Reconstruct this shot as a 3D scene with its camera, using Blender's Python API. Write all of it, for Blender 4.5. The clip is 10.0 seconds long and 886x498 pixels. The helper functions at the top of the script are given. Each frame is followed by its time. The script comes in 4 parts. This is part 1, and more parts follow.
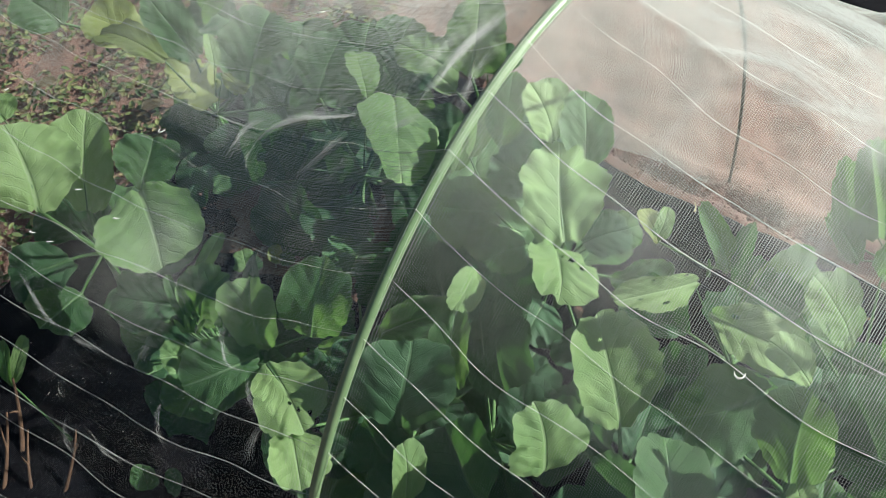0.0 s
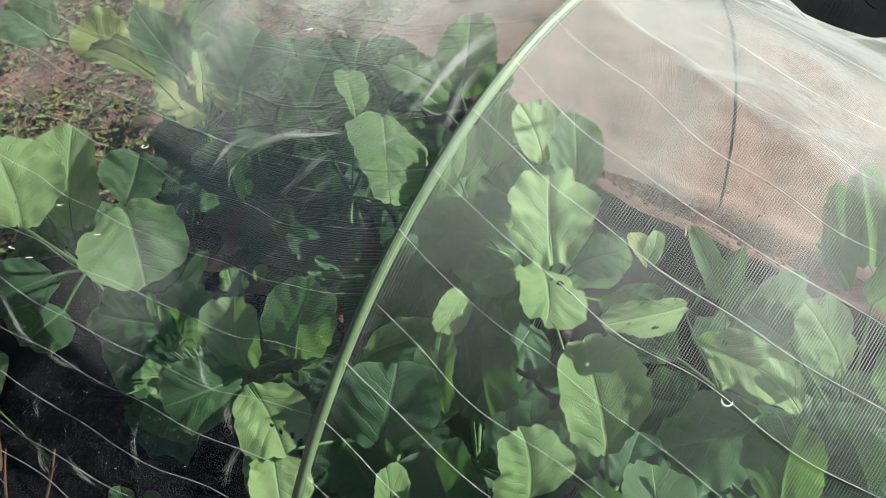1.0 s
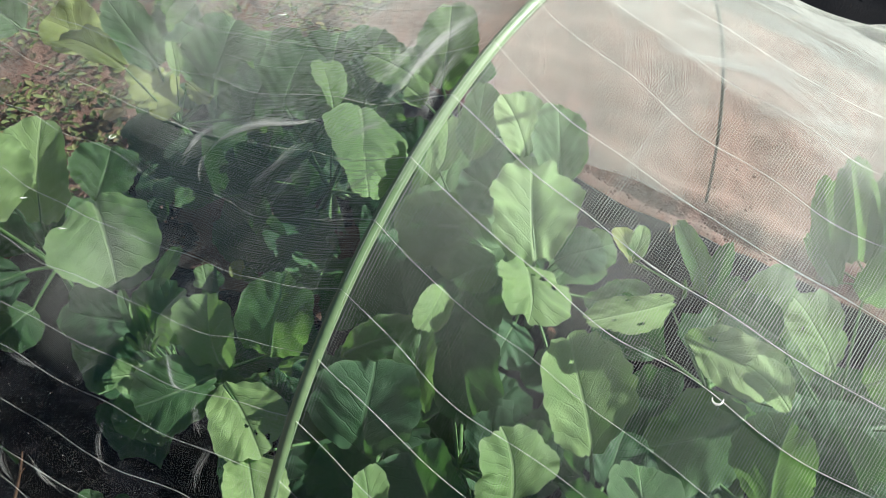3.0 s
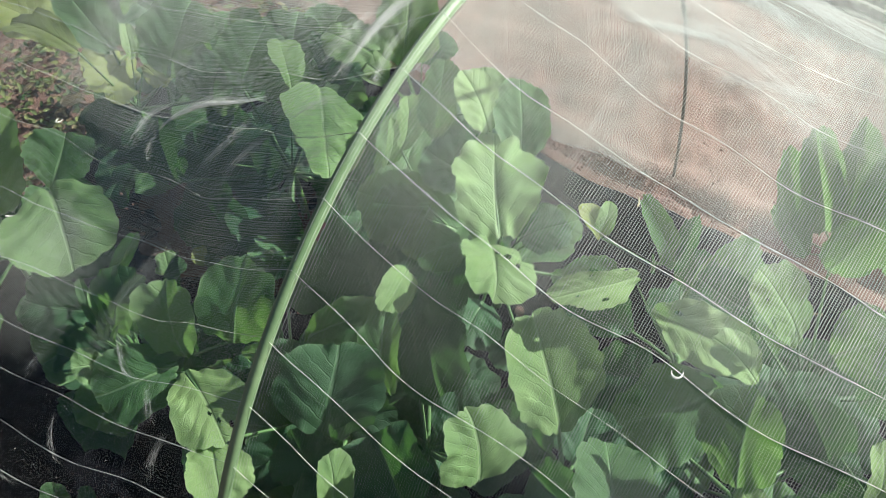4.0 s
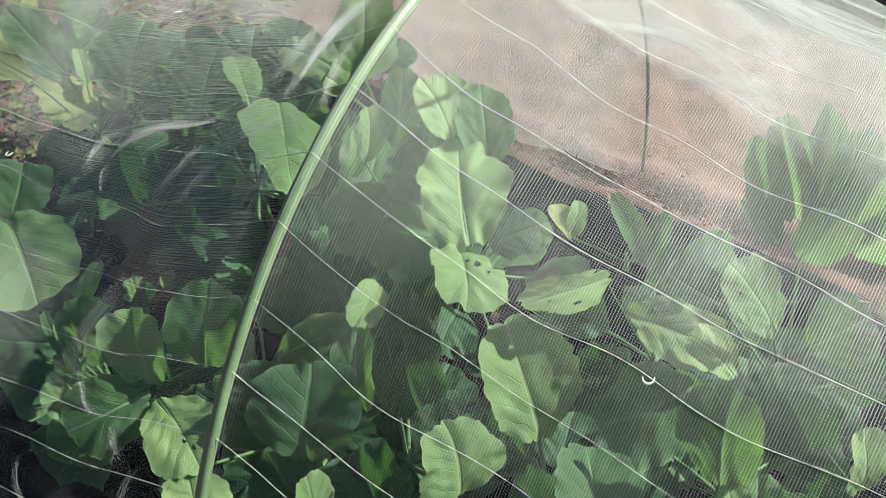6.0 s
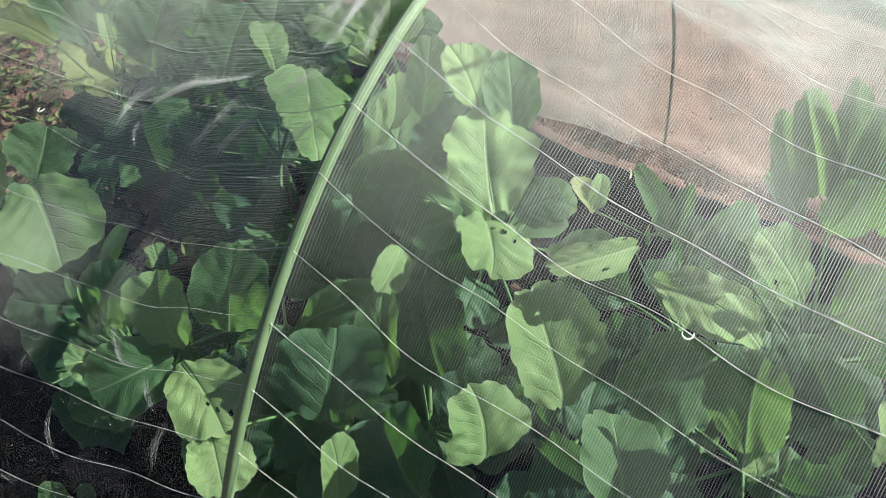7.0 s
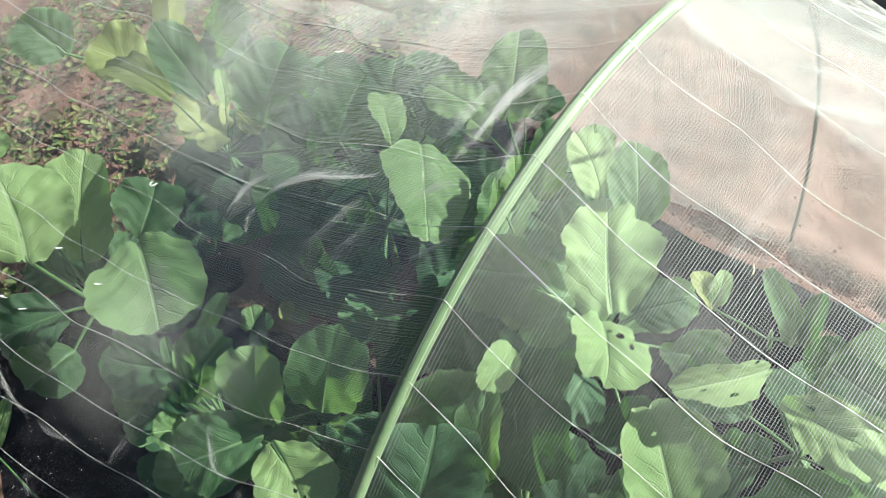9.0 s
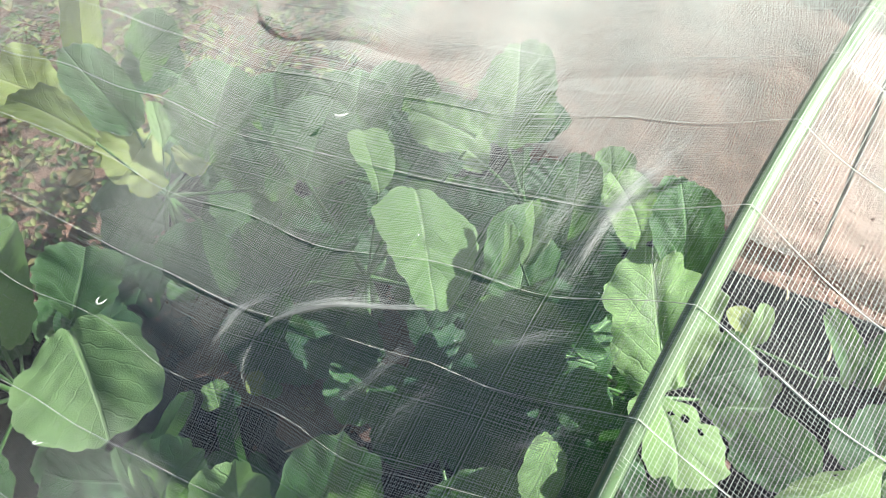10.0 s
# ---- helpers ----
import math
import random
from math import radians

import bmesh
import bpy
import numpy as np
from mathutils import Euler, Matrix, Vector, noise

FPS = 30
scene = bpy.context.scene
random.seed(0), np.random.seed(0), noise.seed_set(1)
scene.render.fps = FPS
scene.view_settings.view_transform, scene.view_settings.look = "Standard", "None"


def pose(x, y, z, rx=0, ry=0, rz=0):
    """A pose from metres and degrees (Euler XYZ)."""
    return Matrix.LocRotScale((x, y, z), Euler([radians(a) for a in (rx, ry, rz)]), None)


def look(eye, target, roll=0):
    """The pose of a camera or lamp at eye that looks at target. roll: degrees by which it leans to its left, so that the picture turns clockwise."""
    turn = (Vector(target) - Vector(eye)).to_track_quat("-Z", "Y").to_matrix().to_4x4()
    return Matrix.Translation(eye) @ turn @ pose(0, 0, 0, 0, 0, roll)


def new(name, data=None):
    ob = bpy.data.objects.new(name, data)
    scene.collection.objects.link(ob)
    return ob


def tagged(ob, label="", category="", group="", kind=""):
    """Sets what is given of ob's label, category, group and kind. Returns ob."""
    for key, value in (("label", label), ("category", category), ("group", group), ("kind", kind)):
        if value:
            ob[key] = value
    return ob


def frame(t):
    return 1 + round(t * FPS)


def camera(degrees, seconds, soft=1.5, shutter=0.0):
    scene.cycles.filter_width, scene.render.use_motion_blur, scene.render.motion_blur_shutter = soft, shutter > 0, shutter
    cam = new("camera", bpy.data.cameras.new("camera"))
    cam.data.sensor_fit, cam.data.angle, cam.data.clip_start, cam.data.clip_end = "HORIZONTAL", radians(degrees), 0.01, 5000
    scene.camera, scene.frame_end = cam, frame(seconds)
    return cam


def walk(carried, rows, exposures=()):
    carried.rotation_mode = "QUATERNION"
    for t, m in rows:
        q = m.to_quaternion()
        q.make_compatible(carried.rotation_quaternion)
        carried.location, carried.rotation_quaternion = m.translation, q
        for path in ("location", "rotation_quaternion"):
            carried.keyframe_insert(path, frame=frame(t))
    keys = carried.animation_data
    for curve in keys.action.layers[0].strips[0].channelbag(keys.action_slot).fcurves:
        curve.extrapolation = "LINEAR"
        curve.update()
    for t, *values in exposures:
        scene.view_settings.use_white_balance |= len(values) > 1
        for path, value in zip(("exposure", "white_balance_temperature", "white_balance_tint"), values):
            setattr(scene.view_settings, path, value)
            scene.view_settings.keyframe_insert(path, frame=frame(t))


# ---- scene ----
cam = camera(48.4, 10.0, soft=0.8)
PATH = [
    (0, (0.056, 0.071, 1.214), (-0.073, 1.260, -0.389), -8.7),
    (0.5, (0.054, 0.072, 1.207), (-0.055, 1.285, -0.379), -7.3),
    (1, (0.062, 0.079, 1.202), (-0.050, 1.303, -0.376), -7.2),
    (1.5, (0.066, 0.084, 1.197), (-0.043, 1.318, -0.374), -6.9),
    (2, (0.068, 0.091, 1.189), (-0.042, 1.326, -0.380), -6.9),
    (3.5, (0.063, 0.098, 1.162), (0.004, 1.305, -0.432), -5.9),
    (4, (0.082, 0.102, 1.154), (0.042, 1.296, -0.450), -6.0),
    (4.5, (0.086, 0.101, 1.156), (0.076, 1.299, -0.445), -5.4),
    (5, (0.091, 0.108, 1.150), (0.095, 1.314, -0.445), -5.9),
    (6.5, (0.097, 0.117, 1.144), (0.089, 1.301, -0.468), -8.4),
    (7, (0.070, 0.101, 1.135), (0.057, 1.276, -0.483), -7.4),
    (7.5, (0.058, 0.102, 1.135), (-0.010, 1.276, -0.483), -7.7),
    (8, (0.066, 0.118, 1.141), (-0.076, 1.321, -0.451), -8.8),
    (8.5, (0.074, 0.134, 1.143), (-0.110, 1.369, -0.418), -9.0),
    (9, (0.044, 0.190, 1.129), (-0.134, 1.423, -0.436), -9.1),
    (9.5, (-0.022, 0.296, 1.085), (-0.131, 1.507, -0.504), -8.4),
    (10, (-0.054, 0.400, 1.046), (-0.063, 1.553, -0.588), -6.8),
]
walk(cam, [(t, look(eye, target, roll)) for t, eye, target, roll in PATH], [
    (t, stops, 6180, 0) for t, stops in ((0.0, 1.20), (2.0, 1.21), (3.5, 1.26), (5.0, 1.30), (6.5, 1.29), (7.0, 1.33), (7.5, 1.46), (8.5, 1.60), (9.0, 1.65), (9.5, 1.64), (10.0, 1.71))])

# ---- sky, sun ----
SUN_AZ, SUN_EL = math.atan2(0.17, 0.98), radians(34)
world = bpy.data.worlds.new("sky")
scene.world = world
world.use_nodes = True
wt = world.node_tree
sky = wt.nodes.new("ShaderNodeTexSky")
sky.sky_type, sky.sun_disc = "NISHITA", False
sky.sun_elevation, sky.sun_rotation = SUN_EL, math.pi / 2 - SUN_AZ
wt.links.new(sky.outputs["Color"], wt.nodes["Background"].inputs["Color"])
wt.nodes["Background"].inputs["Strength"].default_value = 0.026
sun_data = bpy.data.lights.new("sun", "SUN")
sun_data.energy, sun_data.angle, sun_data.color = 5.0, radians(0.55), (1.0, 0.955, 0.87)
sun = new("sun", sun_data)
sun_dir = Vector((math.cos(SUN_AZ) * math.cos(SUN_EL), math.sin(SUN_AZ) * math.cos(SUN_EL), math.sin(SUN_EL)))
sun.matrix_world = look(sun_dir * 20, (0, 0, 0))


# ---- materials ----
def material(name):
    m = bpy.data.materials.new(name)
    m.use_nodes = True
    m.node_tree.nodes.clear()
    return m, m.node_tree, m.node_tree.nodes.new("ShaderNodeOutputMaterial")


def add(nt, kind, **inputs):
    n = nt.nodes.new(kind)
    for key, value in inputs.items():
        put(nt, n, key.replace("_", " "), value)
    return n


def put(nt, n, key, value):
    sock = n.inputs[int(key[1:])] if key[0] == "i" and key[1:].isdigit() else n.inputs[key]
    if isinstance(value, bpy.types.NodeSocket):
        nt.links.new(value, sock)
    else:
        sock.default_value = value


def calc(nt, op, a, b=0.0, c=0.0):
    n = nt.nodes.new("ShaderNodeMath")
    n.operation = op
    for i, value in enumerate((a, b, c)):
        put(nt, n, "i%d" % i, value)
    return n.outputs[0]


def blend(nt, fac, a, b):
    n = nt.nodes.new("ShaderNodeMix")
    n.data_type = "RGBA"
    put(nt, n, "i0", fac)
    put(nt, n, "i6", a)
    put(nt, n, "i7", b)
    return n.outputs[2]


def ramp(nt, fac, lo, hi):
    n = nt.nodes.new("ShaderNodeMapRange")
    for i, value in enumerate((fac, lo, hi, 0.0, 1.0)):
        put(nt, n, "i%d" % i, value)
    return n.outputs[0]


def noise_of(nt, scale, detail=4.0, rough=0.55, coord=None):
    n = add(nt, "ShaderNodeTexNoise", Scale=scale, Detail=detail, Roughness=rough)
    if coord is None:
        coord = add(nt, "ShaderNodeTexCoord").outputs["Object"]
    nt.links.new(coord, n.inputs["Vector"])
    return n.outputs["Fac"]


def rgb(r, g, b):
    return (r, g, b, 1.0)


def leaf_material(name, dark, light, glow, vein, through_light=0.42, spots=0.0):
    m, nt, out = material(name)
    uv_node, rim_node = nt.nodes.new("ShaderNodeUVMap"), nt.nodes.new("ShaderNodeUVMap")
    uv_node.uv_map, rim_node.uv_map = "UVMap", "rim"
    uv = uv_node.outputs[0]
    out_at = add(nt, "ShaderNodeSeparateXYZ", Vector=rim_node.outputs[0]).outputs[0]
    sep = add(nt, "ShaderNodeSeparateXYZ", Vector=uv)
    across = calc(nt, "ABSOLUTE", calc(nt, "MULTIPLY_ADD", sep.outputs[0], 2.0, -1.0))
    along = sep.outputs[1]
    wob = noise_of(nt, 55.0, 2.0)
    # midrib, thinning to the tip
    rib_w = calc(nt, "MULTIPLY_ADD", along, -0.050, 0.080)
    rib = calc(nt, "SUBTRACT", 1.0, ramp(nt, across, calc(nt, "MULTIPLY", rib_w, 0.4), rib_w))
    # side veins sweep up and outward
    ph = calc(nt, "MULTIPLY", calc(nt, "ADD", calc(nt, "MULTIPLY_ADD", calc(nt, "POWER", across, 0.8), -0.42, along), calc(nt, "MULTIPLY", wob, 0.12)), 7.0)
    tri = calc(nt, "ABSOLUTE", calc(nt, "SUBTRACT", calc(nt, "FRACT", ph), 0.5))
    side = calc(nt, "MULTIPLY", calc(nt, "SUBTRACT", 1.0, ramp(nt, tri, 0.015, 0.075)), calc(nt, "SUBTRACT", 1.0, calc(nt, "MULTIPLY", across, 0.7)))
    fine = add(nt, "ShaderNodeTexVoronoi", Scale=420.0)
    fine.feature = "DISTANCE_TO_EDGE"
    nt.links.new(add(nt, "ShaderNodeTexCoord").outputs["Object"], fine.inputs["Vector"])
    net_v = calc(nt, "SUBTRACT", 1.0, ramp(nt, fine.outputs["Distance"], 0.0, 0.12))
    veins = calc(nt, "MAXIMUM", rib, calc(nt, "MAXIMUM", calc(nt, "MULTIPLY", side, 0.5), calc(nt, "MULTIPLY", net_v, 0.16)))
    info = nt.nodes.new("ShaderNodeObjectInfo").outputs["Random"]
    mott = calc(nt, "ADD", calc(nt, "MULTIPLY", noise_of(nt, 26.0, 5.0), 0.75), calc(nt, "MULTIPLY_ADD", info, 0.5, -0.18))
    col = blend(nt, ramp(nt, mott, 0.2, 0.75), dark, light)
    if spots:
        sp = ramp(nt, noise_of(nt, 90.0, 3.0), 0.60, 0.70)
        col = blend(nt, calc(nt, "MULTIPLY", sp, spots), col, rgb(0.30, 0.24, 0.08))
    col = blend(nt, calc(nt, "MULTIPLY", veins, 0.5), col, vein)
    # a thin pale rim, uneven along the edge
    pale_rim = calc(nt, "MULTIPLY", ramp(nt, out_at, 0.94, 1.0), calc(nt, "MULTIPLY", noise_of(nt, 120.0, 2.0), 0.8))
    col = blend(nt, pale_rim, col, vein)
    back = blend(nt, calc(nt, "MULTIPLY", veins, 0.5), glow, vein)
    relief = calc(nt, "ADD", calc(nt, "MULTIPLY", veins, -0.6), calc(nt, "MULTIPLY", noise_of(nt, 70.0, 3.0), 0.8))
    bump = add(nt, "ShaderNodeBump", Strength=0.6, Distance=0.004, Height=relief)
    face = add(nt, "ShaderNodeBsdfPrincipled", Base_Color=col, Normal=bump.outputs[0])
    put(nt, face, "Roughness", calc(nt, "MULTIPLY_ADD", noise_of(nt, 40.0), 0.25, 0.42))
    face.inputs["Specular IOR Level"].default_value = 0.42
    tr = add(nt, "ShaderNodeBsdfTranslucent", Color=back, Normal=bump.outputs[0])
    mix = add(nt, "ShaderNodeMixShader", i0=through_light)
    nt.links.new(face.outputs[0], mix.inputs[1])
    nt.links.new(tr.outputs[0], mix.inputs[2])
    nt.links.new(mix.outputs[0], out.inputs[0])
    return m


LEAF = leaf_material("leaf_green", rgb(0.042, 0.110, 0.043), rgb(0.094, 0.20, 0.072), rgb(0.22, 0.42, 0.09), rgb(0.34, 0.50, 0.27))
# paler copy of the leaf green, sunlight put into its colour
LEAF_SUNLIT = leaf_material("leaf_sunlit", rgb(0.16, 0.275, 0.105), rgb(0.285, 0.41, 0.165), rgb(0.26, 0.47, 0.11), rgb(0.40, 0.53, 0.29), 0.38)
LEAF_YELLOW = leaf_material("leaf_yellowing", rgb(0.20, 0.27, 0.08), rgb(0.33, 0.38, 0.14), rgb(0.46, 0.54, 0.14), rgb(0.50, 0.52, 0.26), 0.48, 0.5)
# darker copy of the leaf green, shade put into its colour
LEAF_SHADED = leaf_material("leaf_shaded", rgb(0.029, 0.080, 0.039), rgb(0.052, 0.128, 0.057), rgb(0.11, 0.27, 0.05), rgb(0.14, 0.24, 0.12), 0.34)
LEAF_DRY = leaf_material("leaf_dry", rgb(0.06, 0.045, 0.025), rgb(0.13, 0.10, 0.055), rgb(0.12, 0.085, 0.04), rgb(0.22, 0.17, 0.1), 0.2, 0.6)
# l and d are the g leaf recoloured as if sunlit and shaded
KINDS = {"g": LEAF, "l": LEAF_SUNLIT, "y": LEAF_YELLOW, "d": LEAF_SHADED, "b": LEAF_DRY}


def weed_material():
    m, nt, out = material("weed_green")
    pick = nt.nodes.new("ShaderNodeNewGeometry").outputs["Random Per Island"]
    c = blend(nt, ramp(nt, pick, 0.1, 0.75), rgb(0.05, 0.095, 0.03), rgb(0.30, 0.34, 0.13))
    c = blend(nt, ramp(nt, pick, 0.78, 0.95), c, rgb(0.30, 0.24, 0.14))
    f = add(nt, "ShaderNodeBsdfPrincipled", Base_Color=c, Roughness=0.6)
    t = add(nt, "ShaderNodeBsdfTranslucent", Color=c)
    mix = add(nt, "ShaderNodeMixShader", i0=0.35)
    nt.links.new(f.outputs[0], mix.inputs[1])
    nt.links.new(t.outputs[0], mix.inputs[2])
    nt.links.new(mix.outputs[0], out.inputs[0])
    return m


WEED = weed_material()


def stalk_material(name, a, b):
    m, nt, out = material(name)
    c = blend(nt, ramp(nt, noise_of(nt, 45.0), 0.3, 0.7), a, b)
    f = add(nt, "ShaderNodeBsdfPrincipled", Base_Color=c, Roughness=0.45)
    f.inputs["Subsurface Weight"].default_value = 0.15
    f.inputs["Subsurface Radius"].default_value = (0.004, 0.006, 0.002)
    nt.links.new(f.outputs[0], out.inputs[0])
    return m


RIB = stalk_material("rib_pale", rgb(0.07, 0.15, 0.05), rgb(0.13, 0.23, 0.085))
STALK = stalk_material("stalk_green", rgb(0.07, 0.16, 0.045), rgb(0.14, 0.25, 0.08))


def net_material(name, colour, through_light, gloss):
    m, nt, out = material(name)
    c = blend(nt, noise_of(nt, 18.0), colour, rgb(colour[0] * 0.88, colour[1] * 0.88, colour[2] * 0.86))
    d = add(nt, "ShaderNodeBsdfPrincipled", Base_Color=c, Roughness=gloss)
    t = add(nt, "ShaderNodeBsdfTranslucent", Color=c)
    mix = add(nt, "ShaderNodeMixShader", i0=through_light)
    nt.links.new(d.outputs[0], mix.inputs[1])
    nt.links.new(t.outputs[0], mix.inputs[2])
    nt.links.new(mix.outputs[0], out.inputs[0])
    return m


THREAD = net_material("net_thread", rgb(0.82, 0.82, 0.80), 0.16, 0.42)
FOLD = net_material("net_fold", rgb(0.86, 0.86, 0.86), 0.5, 0.5)
CORD = net_material("net_cord", rgb(0.88, 0.88, 0.86), 0.58, 0.45)


def soil_material():
    m, nt, out = material("soil_brown")
    big = noise_of(nt, 3.0, 5.0)
    mid = noise_of(nt, 24.0, 6.0, 0.65)
    fine = noise_of(nt, 160.0, 5.0, 0.7)
    c = blend(nt, ramp(nt, mid, 0.3, 0.7), rgb(0.088, 0.049, 0.040), rgb(0.256, 0.143, 0.114))
    c = blend(nt, ramp(nt, big, 0.35, 0.7), c, rgb(0.218, 0.119, 0.096))
    c = blend(nt, ramp(nt, fine, 0.58, 0.72), c, rgb(0.34, 0.26, 0.20))
    c = blend(nt, ramp(nt, fine, 0.42, 0.30), c, rgb(0.05, 0.03, 0.02))
    h = calc(nt, "ADD", calc(nt, "MULTIPLY", mid, 0.7), calc(nt, "MULTIPLY", fine, 0.5))
    b = add(nt, "ShaderNodeBump", Strength=0.9, Distance=0.012, Height=h)
    f = add(nt, "ShaderNodeBsdfPrincipled", Base_Color=c, Roughness=0.95, Normal=b.outputs[0])
    nt.links.new(f.outputs[0], out.inputs[0])
    return m


SOIL = soil_material()


def fabric_material():
    m, nt, out = material("black_fabric")
    uv = nt.nodes.new("ShaderNodeTexCoord").outputs["Object"]
    sep = add(nt, "ShaderNodeSeparateXYZ", Vector=uv)
    wx = calc(nt, "SINE", calc(nt, "MULTIPLY", sep.outputs[0], 2600.0))
    wy = calc(nt, "SINE", calc(nt, "MULTIPLY", sep.outputs[1], 2600.0))
    dust = ramp(nt, noise_of(nt, 9.0, 6.0, 0.65), 0.42, 0.75)
    crumbs = ramp(nt, noise_of(nt, 130.0, 4.0, 0.7), 0.62, 0.68)
    c = blend(nt, calc(nt, "MULTIPLY", dust, 0.5), rgb(0.003, 0.003, 0.005), rgb(0.011, 0.010, 0.012))
    c = blend(nt, calc(nt, "MULTIPLY", crumbs, 0.35), c, rgb(0.05, 0.034, 0.022))
    b = add(nt, "ShaderNodeBump", Strength=0.5, Distance=0.0006, Height=calc(nt, "MULTIPLY", wx, wy))
    f = add(nt, "ShaderNodeBsdfPrincipled", Base_Color=c, Normal=b.outputs[0])
    put(nt, f, "Roughness", calc(nt, "MULTIPLY_ADD", dust, 0.3, 0.55))
    f.inputs["Specular IOR Level"].default_value = 0.06
    nt.links.new(f.outputs[0], out.inputs[0])
    return m


FABRIC = fabric_material()


def plastic_material():
    m, nt, out = material("hoop_green_plastic")
    c = blend(nt, ramp(nt, noise_of(nt, 30.0, 5.0), 0.3, 0.75), rgb(0.115, 0.185, 0.09), rgb(0.20, 0.275, 0.15))
    c = blend(nt, ramp(nt, noise_of(nt, 260.0, 3.0), 0.62, 0.72), c, rgb(0.12, 0.16, 0.06))
    b = add(nt, "ShaderNodeBump", Strength=0.3, Distance=0.0008, Height=noise_of(nt, 220.0))
    f = add(nt, "ShaderNodeBsdfPrincipled", Base_Color=c, Roughness=0.42, Normal=b.outputs[0])
    nt.links.new(f.outputs[0], out.inputs[0])
    return m


PLASTIC = plastic_material()


def plain_material(name, a, b, rough=0.8, scale=60.0):
    m, nt, out = material(name)
    c = blend(nt, ramp(nt, noise_of(nt, scale), 0.3, 0.7), a, b)
    f = add(nt, "ShaderNodeBsdfPrincipled", Base_Color=c, Roughness=rough)
    nt.links.new(f.outputs[0], out.inputs[0])
    return m


# far hoop leg: the hoop's colour darkened to stand in for shade
HOOP_SHADED = plain_material("hoop_shaded", rgb(0.035, 0.028, 0.024), rgb(0.085, 0.066, 0.055), 0.6, 40.0)
STRAW = plain_material("straw", rgb(0.42, 0.34, 0.20), rgb(0.62, 0.55, 0.38))
BARK = plain_material("dry_bark", rgb(0.045, 0.022, 0.013), rgb(0.11, 0.06, 0.035), 0.9)


def dew_material():
    m, nt, out = material("dew")
    f = add(nt, "ShaderNodeBsdfPrincipled", Base_Color=rgb(0.9, 0.92, 0.95), Roughness=0.08)
    f.inputs["Transmission Weight"].default_value = 0.6
    nt.links.new(f.outputs[0], out.inputs[0])
    return m


DEW = dew_material()


# ---- mesh helpers ----
def mesh_from(name, verts, faces, mat, smooth=True, uvs=None, rims=None):
    me = bpy.data.meshes.new(name)
    verts = np.asarray(verts, dtype=np.float32)
    faces = np.asarray(faces, dtype=np.int32)
    n = faces.shape[1]
    me.vertices.add(len(verts))
    me.vertices.foreach_set("co", verts.ravel())
    me.loops.add(faces.size)
    me.loops.foreach_set("vertex_index", faces.ravel())
    me.polygons.add(len(faces))
    me.polygons.foreach_set("loop_start", np.arange(0, faces.size, n, dtype=np.int32))
    for key, values in (("UVMap", uvs), ("rim", rims)):
        if values is not None:
            layer = me.uv_layers.new(name=key)
            layer.data.foreach_set("uv", np.asarray(values, dtype=np.float32)[faces.ravel()].ravel())
    me.update(calc_edges=True)
    me.validate()
    me.polygons.foreach_set("use_smooth", [smooth] * len(me.polygons))
    me.materials.append(mat)
    return me


def part(name, me, parent, label=""):
    ob = new(name, me)
    if parent is not None:
        ob.parent = parent
    return tagged(ob, label)


def grid_faces(rows, cols):
    i = (np.arange(rows - 1)[:, None] * cols + np.arange(cols - 1)[None, :]).ravel()
    return np.stack([i, i + 1, i + cols + 1, i + cols], 1)


def tube(points, radii, sides=8, caps=True):
    """Vertices and faces of a tube along points."""
    pts = np.asarray(points, dtype=float)
    n = len(pts)
    radii = np.broadcast_to(np.asarray(radii, dtype=float), (n,))
    tan = np.gradient(pts, axis=0)
    tan /= np.linalg.norm(tan, axis=1)[:, None] + 1e-12
    ref = np.array([0.31, 0.17, 0.93])
    a = np.cross(tan, ref)
    a /= np.linalg.norm(a, axis=1)[:, None] + 1e-12
    b = np.cross(tan, a)
    ang = np.linspace(0, 2 * math.pi, sides, endpoint=False)
    ring = a[:, None, :] * np.cos(ang)[None, :, None] + b[:, None, :] * np.sin(ang)[None, :, None]
    verts = (pts[:, None, :] + ring * radii[:, None, None]).reshape(-1, 3)
    faces = []
    for i in range(n - 1):
        for j in range(sides):
            k = (j + 1) % sides
            faces.append((i * sides + j, i * sides + k, (i + 1) * sides + k, (i + 1) * sides + j))
    if caps:
        for base, at in ((0, pts[0]), ((n - 1) * sides, pts[-1])):
            verts = np.vstack([verts, at])
            c = len(verts) - 1
            for j in range(0, sides, 2):
                faces.append((base + j, base + (j + 1) % sides, base + (j + 2) % sides, c))
    return verts, faces


def wave3(x, y, seed, scale):
    """Smooth pseudo-noise between about -1 and 1 on arrays."""
    rng = np.random.RandomState(seed)
    out = 0
    for _ in range(7):
        a, f, p = rng.uniform(0, 2 * math.pi), scale * rng.uniform(0.6, 1.7), rng.uniform(0, 2 * math.pi)
        out = out + np.sin(f * (np.cos(a) * x + np.sin(a) * y) + p)
    return out / 3.2


# ---- the tunnel: hoop plane and net surface ----
ORIGIN = np.array([-0.064, 0.470, 0.0])
TURN_A = 0.669
U = np.array([math.cos(TURN_A), -math.sin(TURN_A), 0.0])      # along the tunnel
V = np.array([math.sin(TURN_A), math.cos(TURN_A), 0.0])       # across it, away from the path
MID, HALF, TOP = 0.285, 0.481, 0.693
PITCH = 0.0535                                                # between the marking cords
Q0 = 0.8775

_th = np.linspace(math.pi, 0, 3001)
_s, _z = MID + HALF * np.cos(_th), TOP * np.sin(_th)
